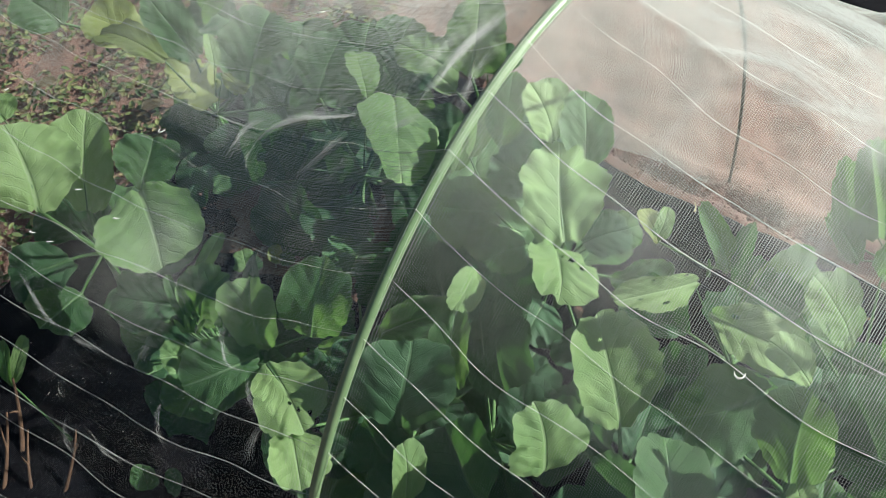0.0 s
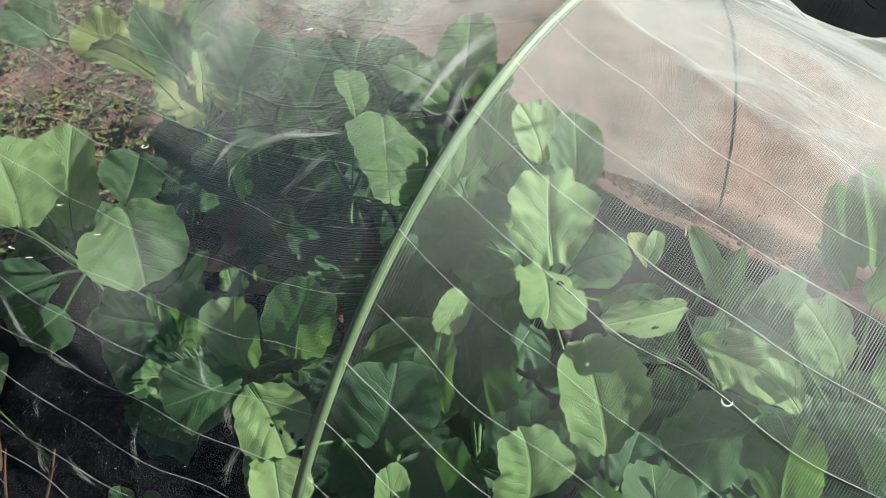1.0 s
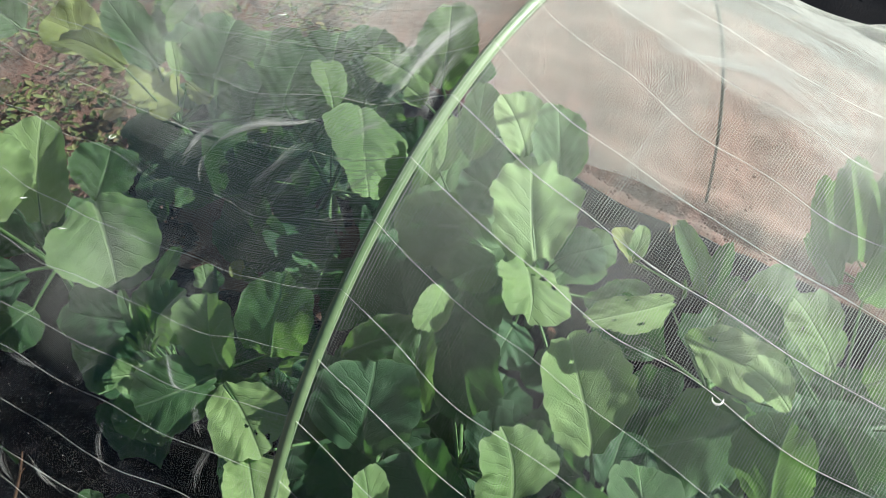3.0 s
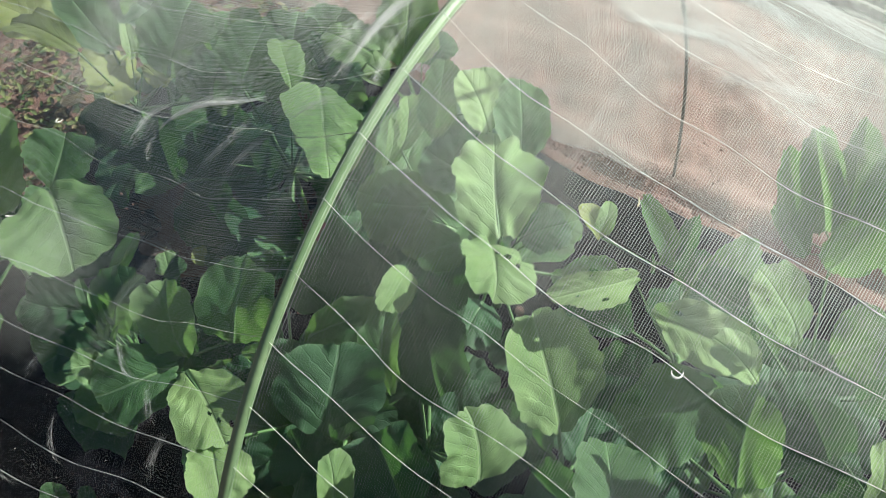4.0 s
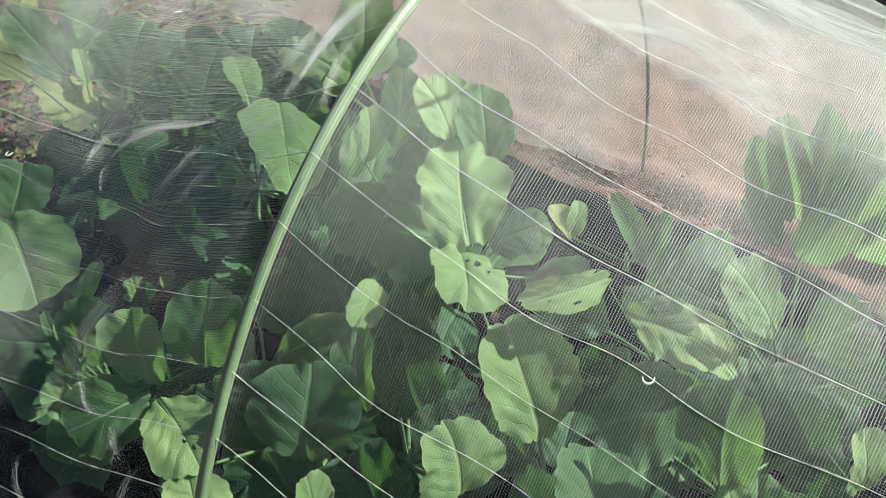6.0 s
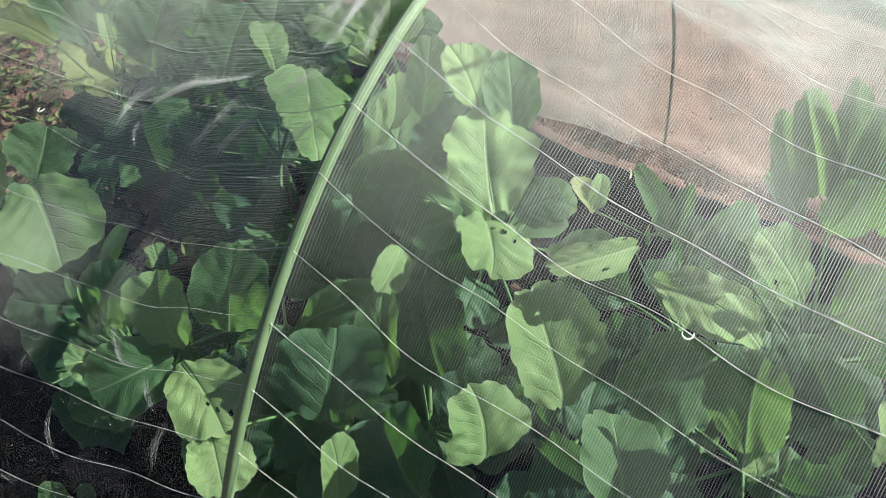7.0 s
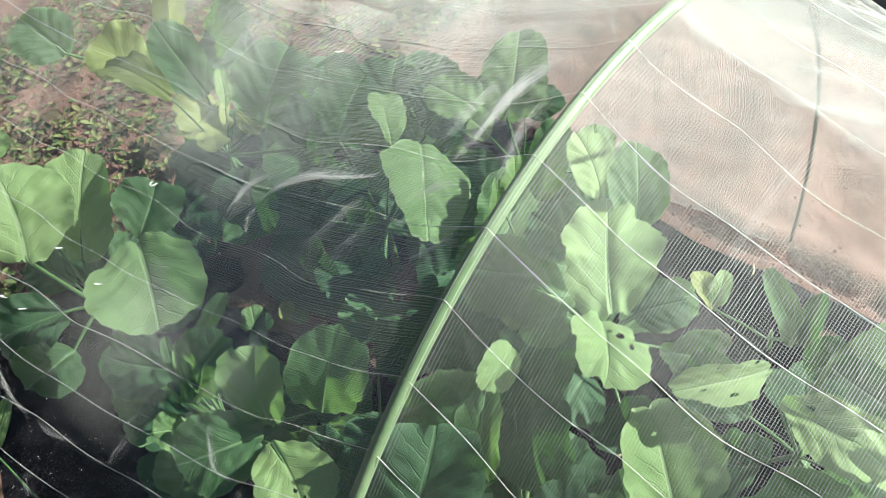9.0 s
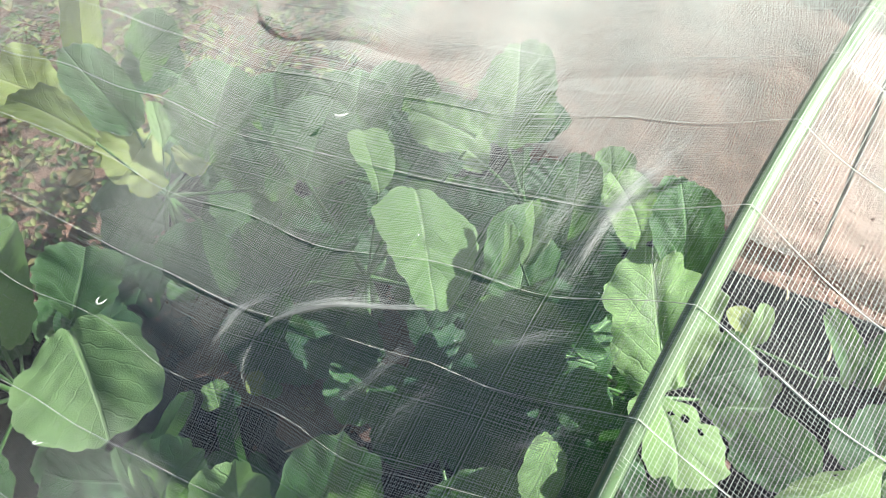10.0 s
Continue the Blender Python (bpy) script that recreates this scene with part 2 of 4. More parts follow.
_arc = np.concatenate([[0], np.cumsum(np.hypot(np.diff(_s), np.diff(_z)))])
ARC = _arc[-1]


def place(w, s, z):
    w, s, z = np.broadcast_arrays(w, s, z)
    return ORIGIN + w[..., None] * U + s[..., None] * V + z[..., None] * np.array([0, 0, 1.0])


def ease(x):
    x = np.clip(x, 0, 1)
    return x * x * (3 - 2 * x)


def drop(w, q):
    """How far the net hangs below the hoop's arch, w metres along from the hoop."""
    k = (Q0 - np.minimum(q, ARC - q)) / PITCH
    left = (0.20 - 0.11 * ease((k - 3.5) / 4.0)) * (1 - np.exp(np.minimum(w, 0) / 0.28))
    right = (0.115 + 0.006 * np.maximum(k - 2, 0)) * (1 - np.exp(-w / 0.17)) * (1 - 0.5 * np.clip((w - 0.4) / 0.5, 0, 1))
    return np.where(w < 0, left, right)


def net(w, q):
    """A point of the net's sheet: w along the tunnel, q along the arch from the near hem."""
    w, q = np.broadcast_arrays(np.asarray(w, float), np.asarray(q, float))
    qq = np.clip(q, 0, ARC)
    s, z = np.interp(qq, _arc, _s), np.interp(qq, _arc, _z)
    # the far side is tucked into a furrow just inside the hoop's foot
    far = q > ARC * 0.5
    out = ease((s - MID) / HALF)
    s = s + np.where(far, out * (0.055 * ease((w + 0.55) / 0.5) * ease((z - 0.03) / 0.20) - 0.020) + 0.012 * wave3(w, w * 0, 14, 7.0) * out ** 2, 0)
    d = drop(w, qq)
    k = (Q0 - qq) / PITCH
    lean = np.where(far, 0, 1.05 * ease((k - 3.0) / 6.0) * (w < 0))
    z = z - d * np.cos(lean) * (1 - 0.45 * ease((q - ARC * 0.5 + 0.05) / 0.25)) + 0.006
    s = s - d * np.sin(lean)
    bump = np.clip(np.abs(w) / 0.08, 0, 1) * 0.004
    z = z + bump * wave3(w, q, 3, 38.0)
    s = s + bump * wave3(w, q, 5, 45.0)
    s = s - 0.8 * np.maximum(0.34 - q, 0)
    # the near hem lies out on the ground, the far one runs into the soil
    over = np.where(far, 0, np.maximum(0.012 - z, 0) * 0.5)
    low = np.where(far, np.maximum(z, -0.06), np.maximum(z, 0.010 + 0.018 * (1 + wave3(w * 1.0, q * 2.2, 8, 42.0)) * np.clip(over * 8, 0, 1)))
    s = s - over * 0.8
    return place(w, s, low)


# ---- ground ----
def spread(lo, hi, step, reach):
    near = list(np.arange(lo, hi, step))
    x, d, out = near[-1], step, []
    while x < reach:
        d *= 1.35
        x += d
        out.append(x)
    x, d, before = near[0], step, []
    while x > -reach:
        d *= 1.35
        x -= d
        before.append(x)
    return np.array(before[::-1] + near + out)


gx, gy = spread(-1.3, 1.2, 0.012, 300.0), spread(0.0, 2.2, 0.012, 300.0)
GX, GY = np.meshgrid(gx, gy)
fade = np.exp(-np.maximum(np.hypot(GX, GY - 1.0) - 1.5, 0))
GZ = (0.008 * wave3(GX, GY, 11, 9.0) + 0.006 * wave3(GX, GY, 12, 45.0) + 0.004 * wave3(GX, GY, 13, 130.0)) * fade - 0.012
# a furrow along the far foot of the net, with soil heaped beyond it
GW, GS = (GX - ORIGIN[0]) * U[0] + (GY - ORIGIN[1]) * U[1], (GX - ORIGIN[0]) * V[0] + (GY - ORIGIN[1]) * V[1]
run = ease((GW + 0.9) / 0.3) * ease((0.5 - GW) / 0.15)
line = GS - 0.738 - 0.006 * np.sin(GW * 21) - 0.004 * np.sin(GW * 47 + 1)
GZ = GZ - run * 0.030 * np.exp(-(line / 0.011) ** 2) * (0.85 + 0.15 * wave3(GX, GY, 18, 40.0))
GZ = GZ + run * 0.020 * np.exp(-((line - 0.034) / 0.020) ** 2) * (0.8 + 0.2 * wave3(GX, GY, 17, 34.0) + 0.15 * wave3(GX, GY, 19, 110.0))
ground = tagged(new("ground", mesh_from("ground", np.stack([GX, GY, GZ], -1).reshape(-1, 3), grid_faces(len(gy), len(gx)), SOIL)),
                "bare brown crumbly garden soil round the bed", "ground", kind="structure")


def sheet(name, w0, w1, s0, s1, seed, label):
    """A black woven sheet on the soil, with a thin edge and shallow folds."""
    n, m = int((w1 - w0) / 0.02), int((s1 - s0) / 0.02)
    w, s = np.meshgrid(np.linspace(w0, w1, n), np.linspace(0, 1, m))
    top = s1 + 0.03 * wave3(w, w * 0, seed, 9.0)
    s = s0 + s * (top - s0)
    z = 0.018 + 0.008 * wave3(w, s, seed + 1, 16.0) + 0.004 * wave3(w, s, seed + 2, 50.0)
    me = mesh_from(name, place(w, s, z).reshape(-1, 3), grid_faces(m, n), FABRIC)
    ob = tagged(new(name, me), label, "ground cover", kind="structure")
    so = ob.modifiers.new("thickness", "SOLIDIFY")
    so.thickness = 0.0015
    return ob


sheet("bed_cover", -0.80, 1.4, -0.55, 0.675, 21, "black woven weed fabric spread under the plants")
sheet("path_cover", -2.5, 2.5, 1.215, 3.6, 27, "black woven weed fabric on the far path")

# soil washed over the cover in a low drift
dw, ds = np.meshgrid(np.linspace(-0.26, 0.26, 90), np.linspace(-0.14, 0.14, 50))
heap = 1.15 - np.hypot(dw / 0.21, ds / 0.105) + 0.22 * wave3(dw, ds, 91, 22.0) + 0.12 * wave3(dw, ds, 92, 60.0)
heap = 0.010 + 0.032 * np.clip(heap, -0.3, 0.8) + 0.003 * wave3(dw, ds, 93, 120.0)
tagged(new("soil_drift", mesh_from("soil_drift", place(-0.485 + dw, 0.322 + ds, heap).reshape(-1, 3), grid_faces(50, 90), SOIL)),
       "low drift of brown soil washed over the black cover", "soil", kind="stuff")

# ---- the hoop ----
hoop = tagged(new("tunnel_hoop"), "pale green plastic-coated tunnel hoop pushed into the soil", "hoop")
th = np.linspace(math.pi, 0, 90)
arch = place(0.0 * th, MID + HALF * np.cos(th), TOP * np.sin(th))
part("arch", mesh_from("arch", *tube(arch[12:61], 0.0048, 12), PLASTIC), hoop)
part("leg", mesh_from("leg", *tube(np.vstack([arch[0] - (0, 0, 0.05), arch[:13]]), 0.0048, 12), PLASTIC), hoop)
# the far leg is coloured as if shaded, and made thinner
part("leg", mesh_from("leg", *tube(np.vstack([arch[60:], arch[-1] - (0, 0, 0.05)]), 0.0025, 12), HOOP_SHADED), hoop, "far leg of the hoop, coloured dark to stand in for shade")

# ---- the net ----
insect_net = tagged(new("insect_net"), "fine white insect netting draped over the hoop, dewy and creased", "netting")
MESH, RUN, FINE = 0.0020, 0.0019, 0.0011


def ribbons(lines, width, name, mat, label="", side=None, deep=0.0):
    """One mesh of flat threads. lines: array of threads x points x 3; side: unit vectors across each thread."""
    lines = np.asarray(lines)
    n, m, _ = lines.shape
    tan = np.gradient(lines, axis=1)
    tan /= np.linalg.norm(tan, axis=2)[..., None] + 1e-9
    sid = np.cross(tan, side)
    sid /= np.linalg.norm(sid, axis=2)[..., None] + 1e-9
    width = np.asarray(width)[..., None]
    verts = np.stack([lines - sid * width / 2, lines + sid * width / 2], 2).reshape(-1, 3)
    base = (np.arange(n)[:, None] * m + np.arange(m - 1)[None, :]).ravel() * 2
    faces = np.stack([base, base + 1, base + 3, base + 2], 1)
    if deep:
        # a second strip stands across the first, so that the thread has depth from every side
        up = np.cross(sid, tan)
        more = np.stack([lines - up * width * deep / 2, lines + up * width * deep / 2], 2).reshape(-1, 3)
        faces = np.vstack([faces, faces + len(verts)])
        verts = np.vstack([verts, more])
    ob = part(name, mesh_from(name, verts, faces, mat, smooth=True), insect_net, label)
    return tagged(ob, kind="stuff")


def normals(w, q):
    e = 0.004
    a, b = net(w + e, q) - net(w - e, q), net(w, q + e) - net(w, q - e)
    n = np.cross(a, b)
    return n / (np.linalg.norm(n, axis=-1)[..., None] + 1e-9)


def veil_width(w, q):
    """Thread width: wide for haze over the crown before the hoop, thin for near-side shade."""
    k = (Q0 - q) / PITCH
    # the widening adds bright haze, the thinning stands in for shade
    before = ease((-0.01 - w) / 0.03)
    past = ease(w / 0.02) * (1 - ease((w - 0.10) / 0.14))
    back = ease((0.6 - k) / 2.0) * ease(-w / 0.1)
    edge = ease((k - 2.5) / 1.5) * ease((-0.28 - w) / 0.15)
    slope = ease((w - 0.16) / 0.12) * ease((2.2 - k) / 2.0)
    haze = np.exp(-((k - 3.0) / 1.5) ** 2) * before * ease((w + 0.36) / 0.1)
    return np.maximum(0.08, 1 + (1.05 * ease((4.2 - k) / 2.6) * ease((w + 0.50) / 0.2) - 0.68 * ease((k - 3.8) / 3.0)) * before - 0.72 * ease((k - 1.5) / 3.0) * past + 1.3 * back - 0.65 * edge + 0.55 * slope + 0.8 * haze)


W0, W1, QA, QB = -1.45, 0.85, 0.10, ARC + 0.004
rng = np.random.RandomState(55)
# past the hoop the weave is open; before it closer, finer threads blend into haze
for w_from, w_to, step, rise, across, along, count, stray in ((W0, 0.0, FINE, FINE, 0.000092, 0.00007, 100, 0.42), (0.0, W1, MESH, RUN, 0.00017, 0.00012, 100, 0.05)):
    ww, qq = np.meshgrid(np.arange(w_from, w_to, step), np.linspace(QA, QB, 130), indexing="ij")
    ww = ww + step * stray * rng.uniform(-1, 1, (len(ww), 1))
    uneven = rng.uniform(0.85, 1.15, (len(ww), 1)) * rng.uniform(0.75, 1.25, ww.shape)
    ribbons(net(ww, qq), across * uneven * veil_width(ww, qq), "cross_threads", THREAD, side=normals(ww, qq))
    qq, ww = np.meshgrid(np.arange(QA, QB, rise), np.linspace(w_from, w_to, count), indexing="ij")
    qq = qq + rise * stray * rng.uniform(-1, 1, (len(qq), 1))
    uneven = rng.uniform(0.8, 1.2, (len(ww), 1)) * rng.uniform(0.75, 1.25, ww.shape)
    ribbons(net(ww, qq), along * uneven * veil_width(ww, qq), "long_threads", THREAD, side=normals(ww, qq))


def overlap(w, q):
    """A second, looser layer of net over the back of the arch."""
    lift = 0.010 + 0.008 * wave3(w, q, 61, 14.0) + 0.004 * wave3(w, q, 62, 40.0)
    return net(w, q) + normals(w, q) * (lift * np.clip((q - ARC * 0.515) / 0.06, 0, 1))[..., None]


# its threads end at random, so that the whiteness it adds fades out
rng = np.random.RandomState(66)
# before the hoop this layer is added to brighten the sunlit far side
ow = np.arange(-1.15, 0.80, 0.0015)
oq0, oq1 = ARC * 0.525, ARC * (0.63 + 0.10 * rng.uniform(0, 1, len(ow)))
qq = oq0 + (oq1 - oq0)[:, None] * np.linspace(0, 1, 50)[None, :]
ww = np.broadcast_to(ow[:, None], qq.shape)
ribbons(overlap(ww, qq), 0.00021, "overlap_cross_threads", THREAD, side=normals(ww, qq), deep=0.4)
lq = np.arange(oq0, ARC * 0.73, 0.0015)
lq = lq[rng.uniform(0, 1, len(lq)) > 0.9 * np.clip((lq / ARC - 0.62) / 0.12, 0, 1)]
qq, ww = np.meshgrid(lq, np.linspace(-1.15, 0.80, 170), indexing="ij")
ribbons(overlap(ww, qq + 0.012 * wave3(ww, qq, 63, 11.0)), 0.00021, "overlap_long_threads", THREAD, side=normals(ww, qq), deep=0.4)

# marking cords, every PITCH across the arch
for k in range(-6, 14):
    w = np.linspace(W0, W1, 1000)
    rng = np.random.RandomState(900 + k)
    # it runs in short straight lengths with slight kinks, thicker where the strands cross
    kinks = np.linspace(W0, W1, 46) + rng.uniform(-0.015, 0.015, 46)
    q = Q0 - PITCH * k + np.interp(w, kinks, rng.normal(0, 0.0011, 46)) + 0.0009 * wave3(w, w * 0 + k, 31, 60.0)
    if q.min() < QA or q.max() > QB:
        continue
    pts = net(w, q) + normals(w, q) * 0.0003
    full = 0.95 + 0.75 * ease(w / 0.06) * ease((3.0 - k) / 1.5)       # wider past the hoop, so that the cords read brighter there
    part("marking_cord", mesh_from("marking_cord", *tube(pts, 0.00018 * full * rng.uniform(0.65, 1.45, 1000), 5, False), CORD), insect_net, "white twisted cord woven into the net")


def crease(points, count, spread_w, seed, width=0.00005):
    """A gathered fold: threads crowding along a line on the net, fanning out at its ends."""
    rng = np.random.RandomState(seed)
    count = int(count * 2.6)
    t = np.linspace(0, 1, 27)
    pw = np.interp(t, np.linspace(0, 1, len(points)), [p[0] for p in points])
    pq = np.interp(t, np.linspace(0, 1, len(points)), [p[1] for p in points])
    for _ in range(7):
        pw[1:-1], pq[1:-1] = (pw[:-2] + pw[1:-1] + pw[2:]) / 3, (pq[:-2] + pq[1:-1] + pq[2:]) / 3
    dw, dq = np.gradient(pw), np.gradient(pq)
    ln = np.hypot(dw, dq)
    off = rng.normal(0, 1, count)[:, None] * spread_w * (0.35 + 1.3 * np.abs(t - 0.4) ** 1.5)[None, :]
    a = rng.uniform(0, 0.42, count)[:, None]
    b = rng.uniform(0.58, 1.0, count)[:, None]
    tt = a + (b - a) * t[None, :]
    off = off + 0.35 * spread_w * np.sin(tt * rng.uniform(3, 7, count)[:, None] + rng.uniform(0, 6.28, count)[:, None])
    w = np.interp(tt, t, pw) + off * np.interp(tt, t, -dq / ln)
    q = np.interp(tt, t, pq) + off * np.interp(tt, t, dw / ln)
    nn = normals(w, q)
    lines = net(w, q) + nn * rng.uniform(0.0005, 0.006, count)[:, None, None] * np.sin(math.pi * tt)[..., None]
    ribbons(lines, width, "crease", FOLD, "gathered white fold in the net", side=nn, deep=1.0)


cq = lambda k: Q0 - PITCH * k
crease([(-0.232, cq(2.27)), (-0.226, cq(2.02)), (-0.206, cq(1.83)), (-0.190, cq(1.67)), (-0.167, cq(1.62)), (-0.145, cq(1.55)), (-0.126, cq(1.44))], 34, 0.0010, 1, 0.00008)
crease([(-0.230, cq(2.02)), (-0.214, cq(1.82)), (-0.192, cq(1.61)), (-0.170, cq(1.55)), (-0.152, cq(1.48))], 22, 0.0035, 2, 0.00006)
crease([(-0.261, cq(2.52)), (-0.255, cq(2.33)), (-0.253, cq(2.10)), (-0.244, cq(1.89)), (-0.236, cq(1.69))], 22, 0.0022, 15, 0.00006)
crease([(-0.221, cq(2.93)), (-0.229, cq(2.58)), (-0.232, cq(2.28))], 8, 0.0020, 9, 0.00005)
crease([(-0.162, cq(2.67)), (-0.151, cq(2.46)), (-0.138, cq(2.24)), (-0.131, cq(1.99)), (-0.127, cq(1.78))], 15, 0.0036, 10, 0.00007)
crease([(-0.126, cq(2.74)), (-0.114, cq(2.53)), (-0.103, cq(2.29)), (-0.095, cq(2.12))], 11, 0.0050, 14, 0.00006)
crease([(-0.084, cq(1.73)), (-0.072, cq(1.54)), (-0.058, cq(1.40)), (-0.040, cq(1.34))], 16, 0.0030, 12, 0.00006)
crease([(-0.059, cq(2.58)), (-0.043, cq(2.46)), (-0.031, cq(2.27)), (-0.021, cq(2.04))], 14, 0.0050, 11, 0.00006)
crease([(-0.170, cq(7.34)), (-0.168, cq(7.62)), (-0.161, cq(7.89)), (-0.151, cq(8.16))], 9, 0.0016, 19, 0.00004)
crease([(-0.061, cq(6.81)), (-0.065, cq(7.15)), (-0.068, cq(7.56)), (-0.067, cq(7.92))], 14, 0.0030, 13, 0.00004)
crease([(-0.283, cq(8.66)), (-0.283, cq(8.98)), (-0.281, cq(9.40)), (-0.280, cq(9.79))], 9, 0.0020, 20, 0.00004)
crease([(-0.256, cq(8.83)), (-0.239, cq(8.95)), (-0.224, cq(9.04)), (-0.207, cq(9.13))], 9, 0.0030, 24, 0.00004)
crease([(-0.291, cq(7.82)), (-0.296, cq(8.16)), (-0.287, cq(8.49))], 5, 0.0020, 25, 0.00003)
crease([(-0.401, cq(6.20)), (-0.363, cq(6.59)), (-0.339, cq(6.94)), (-0.309, cq(7.15))], 14, 0.0028, 26, 0.00004)
crease([(-0.306, cq(7.09)), (-0.279, cq(7.08)), (-0.256, cq(7.00))], 10, 0.0030, 27, 0.00004)
crease([(-0.151, cq(5.38)), (-0.136, cq(5.64)), (-0.119, cq(5.96)), (-0.099, cq(6.01))], 14, 0.0022, 28, 0.00004)
crease([(-0.094, cq(6.07)), (-0.083, cq(6.37)), (-0.074, cq(6.79))], 10, 0.0020, 29, 0.00004)
crease([(-0.206, cq(6.17)), (-0.208, cq(6.48)), (-0.214, cq(7.04))], 10, 0.0030, 30, 0.00003)
crease([(-0.070, cq(1.05)), (-0.064, cq(0.25)), (-0.056, cq(-0.35)), (-0.044, cq(-0.90))], 60, 0.008, 6)
crease([(-0.064, cq(0.75)), (-0.060, cq(0.18)), (-0.056, cq(-0.27)), (-0.044, cq(-0.60))], 34, 0.0018, 7)
crease([(-0.010, cq(1.67)), (-0.014, cq(1.30)), (-0.020, cq(0.85)), (-0.028, cq(0.33)), (-0.03, cq(-0.3))], 13, 0.006, 8)
crease([(-0.09, cq(0.9)), (-0.085, cq(0.2)), (-0.085, cq(-0.5))], 26, 0.010, 16)
crease([(0.128, cq(-1.84)), (0.124, cq(-1.09)), (0.120, cq(-0.05)), (0.124, cq(0.40)), (0.128, cq(1.00))], 8, 0.003, 3, 0.00004)
crease([(0.080, cq(-1.92)), (0.088, cq(-1.77)), (0.104, cq(-1.84)), (0.124, cq(-2.14)), (0.152, cq(-2.51)), (0.172, cq(-2.66)), (0.212, cq(-2.36)), (0.26, cq(-2.2))], 44, 0.0050, 4, 0.00007)
crease([(0.100, cq(-2.05)), (0.130, cq(-2.4)), (0.16, cq(-2.8)), (0.20, cq(-2.75)), (0.25, cq(-2.5))], 60, 0.010, 17)
crease([(0.156, cq(-1.54)), (0.188, cq(-1.92)), (0.220, cq(-2.29)), (0.244, cq(-2.59)), (0.30, cq(-2.7))], 36, 0.006, 5)
crease([(0.070, cq(-2.40)), (0.088, cq(-2.59)), (0.108, cq(-2.74)), (0.15, cq(-3.3))], 30, 0.006, 18)
crease([(0.06, cq(-3.2)), (0.136, cq(-3.56)), (0.172, cq(-3.64)), (0.208, cq(-3.41)), (0.28, cq(-3.0))], 60, 0.010, 21)
crease([(0.08, cq(-4.0)), (0.156, cq(-4.2)), (0.188, cq(-4.3)), (0.26, cq(-4.0)), (0.36, cq(-3.8))], 70, 0.012, 22)
crease([(0.09, cq(-4.8)), (0.152, cq(-4.8)), (0.196, cq(-4.76)), (0.30, cq(-4.6))], 60, 0.012, 23)
for i in range(9):
    r0 = np.random.RandomState(600 + i)
    w0 = -1.05 + 0.11 * i + r0.uniform(-0.04, 0.04)
    crease([(w0, ARC * 0.62 + r0.uniform(-0.1, 0.1)), (w0 + r0.uniform(-0.05, 0.05), ARC * 0.8), (w0 + r0.uniform(-0.1, 0.1), ARC * 0.93)], 16, 0.010, 620 + i)


def snag(w, q, r, turn):
    """A pulled loop of thread, curled up from the net."""
    c, n = net(np.array(w), np.array(q)), normals(np.array(w), np.array(q))
    a = np.cross(n, U)
    b = np.cross(n, a)
    t = np.linspace(turn - 1.7, turn + 1.7, 18)
    pts = c + n * 0.002 + (np.cos(t)[:, None] * a + np.sin(t)[:, None] * b) * r + n * (0.004 * np.cos(np.linspace(-1.5, 1.5, 18)))[:, None]
    rad = r * (0.06 + 0.16 * np.cos(np.linspace(-1.45, 1.45, 18)))
    part("snagged_loop", mesh_from("snagged_loop", *tube(pts, rad, 6), CORD), insect_net, "small curled white pulled loop of net")


for w, q, r, turn in ((0.253, cq(2.01), 0.0038, 0.3), (-0.364, cq(2.71), 0.0034, 0.2), (-0.351, cq(4.33), 0.0030, 0.3), (-0.40, cq(5.35), 0.0030, 0.5), (-0.43, cq(5.35), 0.0028, 0.1),
                      (-0.43, cq(4.2), 0.0030, 0.4), (-0.62, cq(3.3), 0.0032, 0.6), (-0.66, cq(7.3), 0.0030, 0.2), (-0.27, cq(-0.55), 0.0040, 0.4)):
    snag(w, q, r, turn + math.pi)


# dew on the sagging side
rng = np.random.RandomState(77)
dw, dq = rng.uniform(-0.75, -0.02, 1500), cq(rng.uniform(-1.0, 8.5, 1500))
keep = wave3(dw * 1.0, dq * 1.0, 41, 16.0) > 0.25
dw, dq = dw[keep], dq[keep]
centre, out_n = net(dw, dq), normals(dw, dq)
octa = np.array([(1, 0, 0), (-1, 0, 0), (0, 1, 0), (0, -1, 0), (0, 0, 1), (0, 0, -1)], float)
tri8 = np.array([(0, 2, 4), (2, 1, 4), (1, 3, 4), (3, 0, 4), (2, 0, 5), (1, 2, 5), (3, 1, 5), (0, 3, 5)])
size = rng.uniform(0.0002, 0.0006, len(dw)) * (1 + 0.5 * (rng.uniform(0, 1, len(dw)) > 0.93))
verts = (centre + out_n * 0.0004)[:, None, :] + octa[None] * size[:, None, None]
faces = (np.arange(len(dw)) * 6)[:, None, None] + tri8[None]
tagged(part("dew", mesh_from("dew", verts.reshape(-1, 3), faces.reshape(-1, 3), DEW), insect_net, "tiny bright dew drops on the net"), kind="stuff")


# ---- plants ----
def bez(p0, p1, p2, n):
    t = np.linspace(0, 1, n)[:, None]
    return (1 - t) ** 2 * np.asarray(p0) + 2 * t * (1 - t) * np.asarray(p1) + t ** 2 * np.asarray(p2)


COUNT = [0]


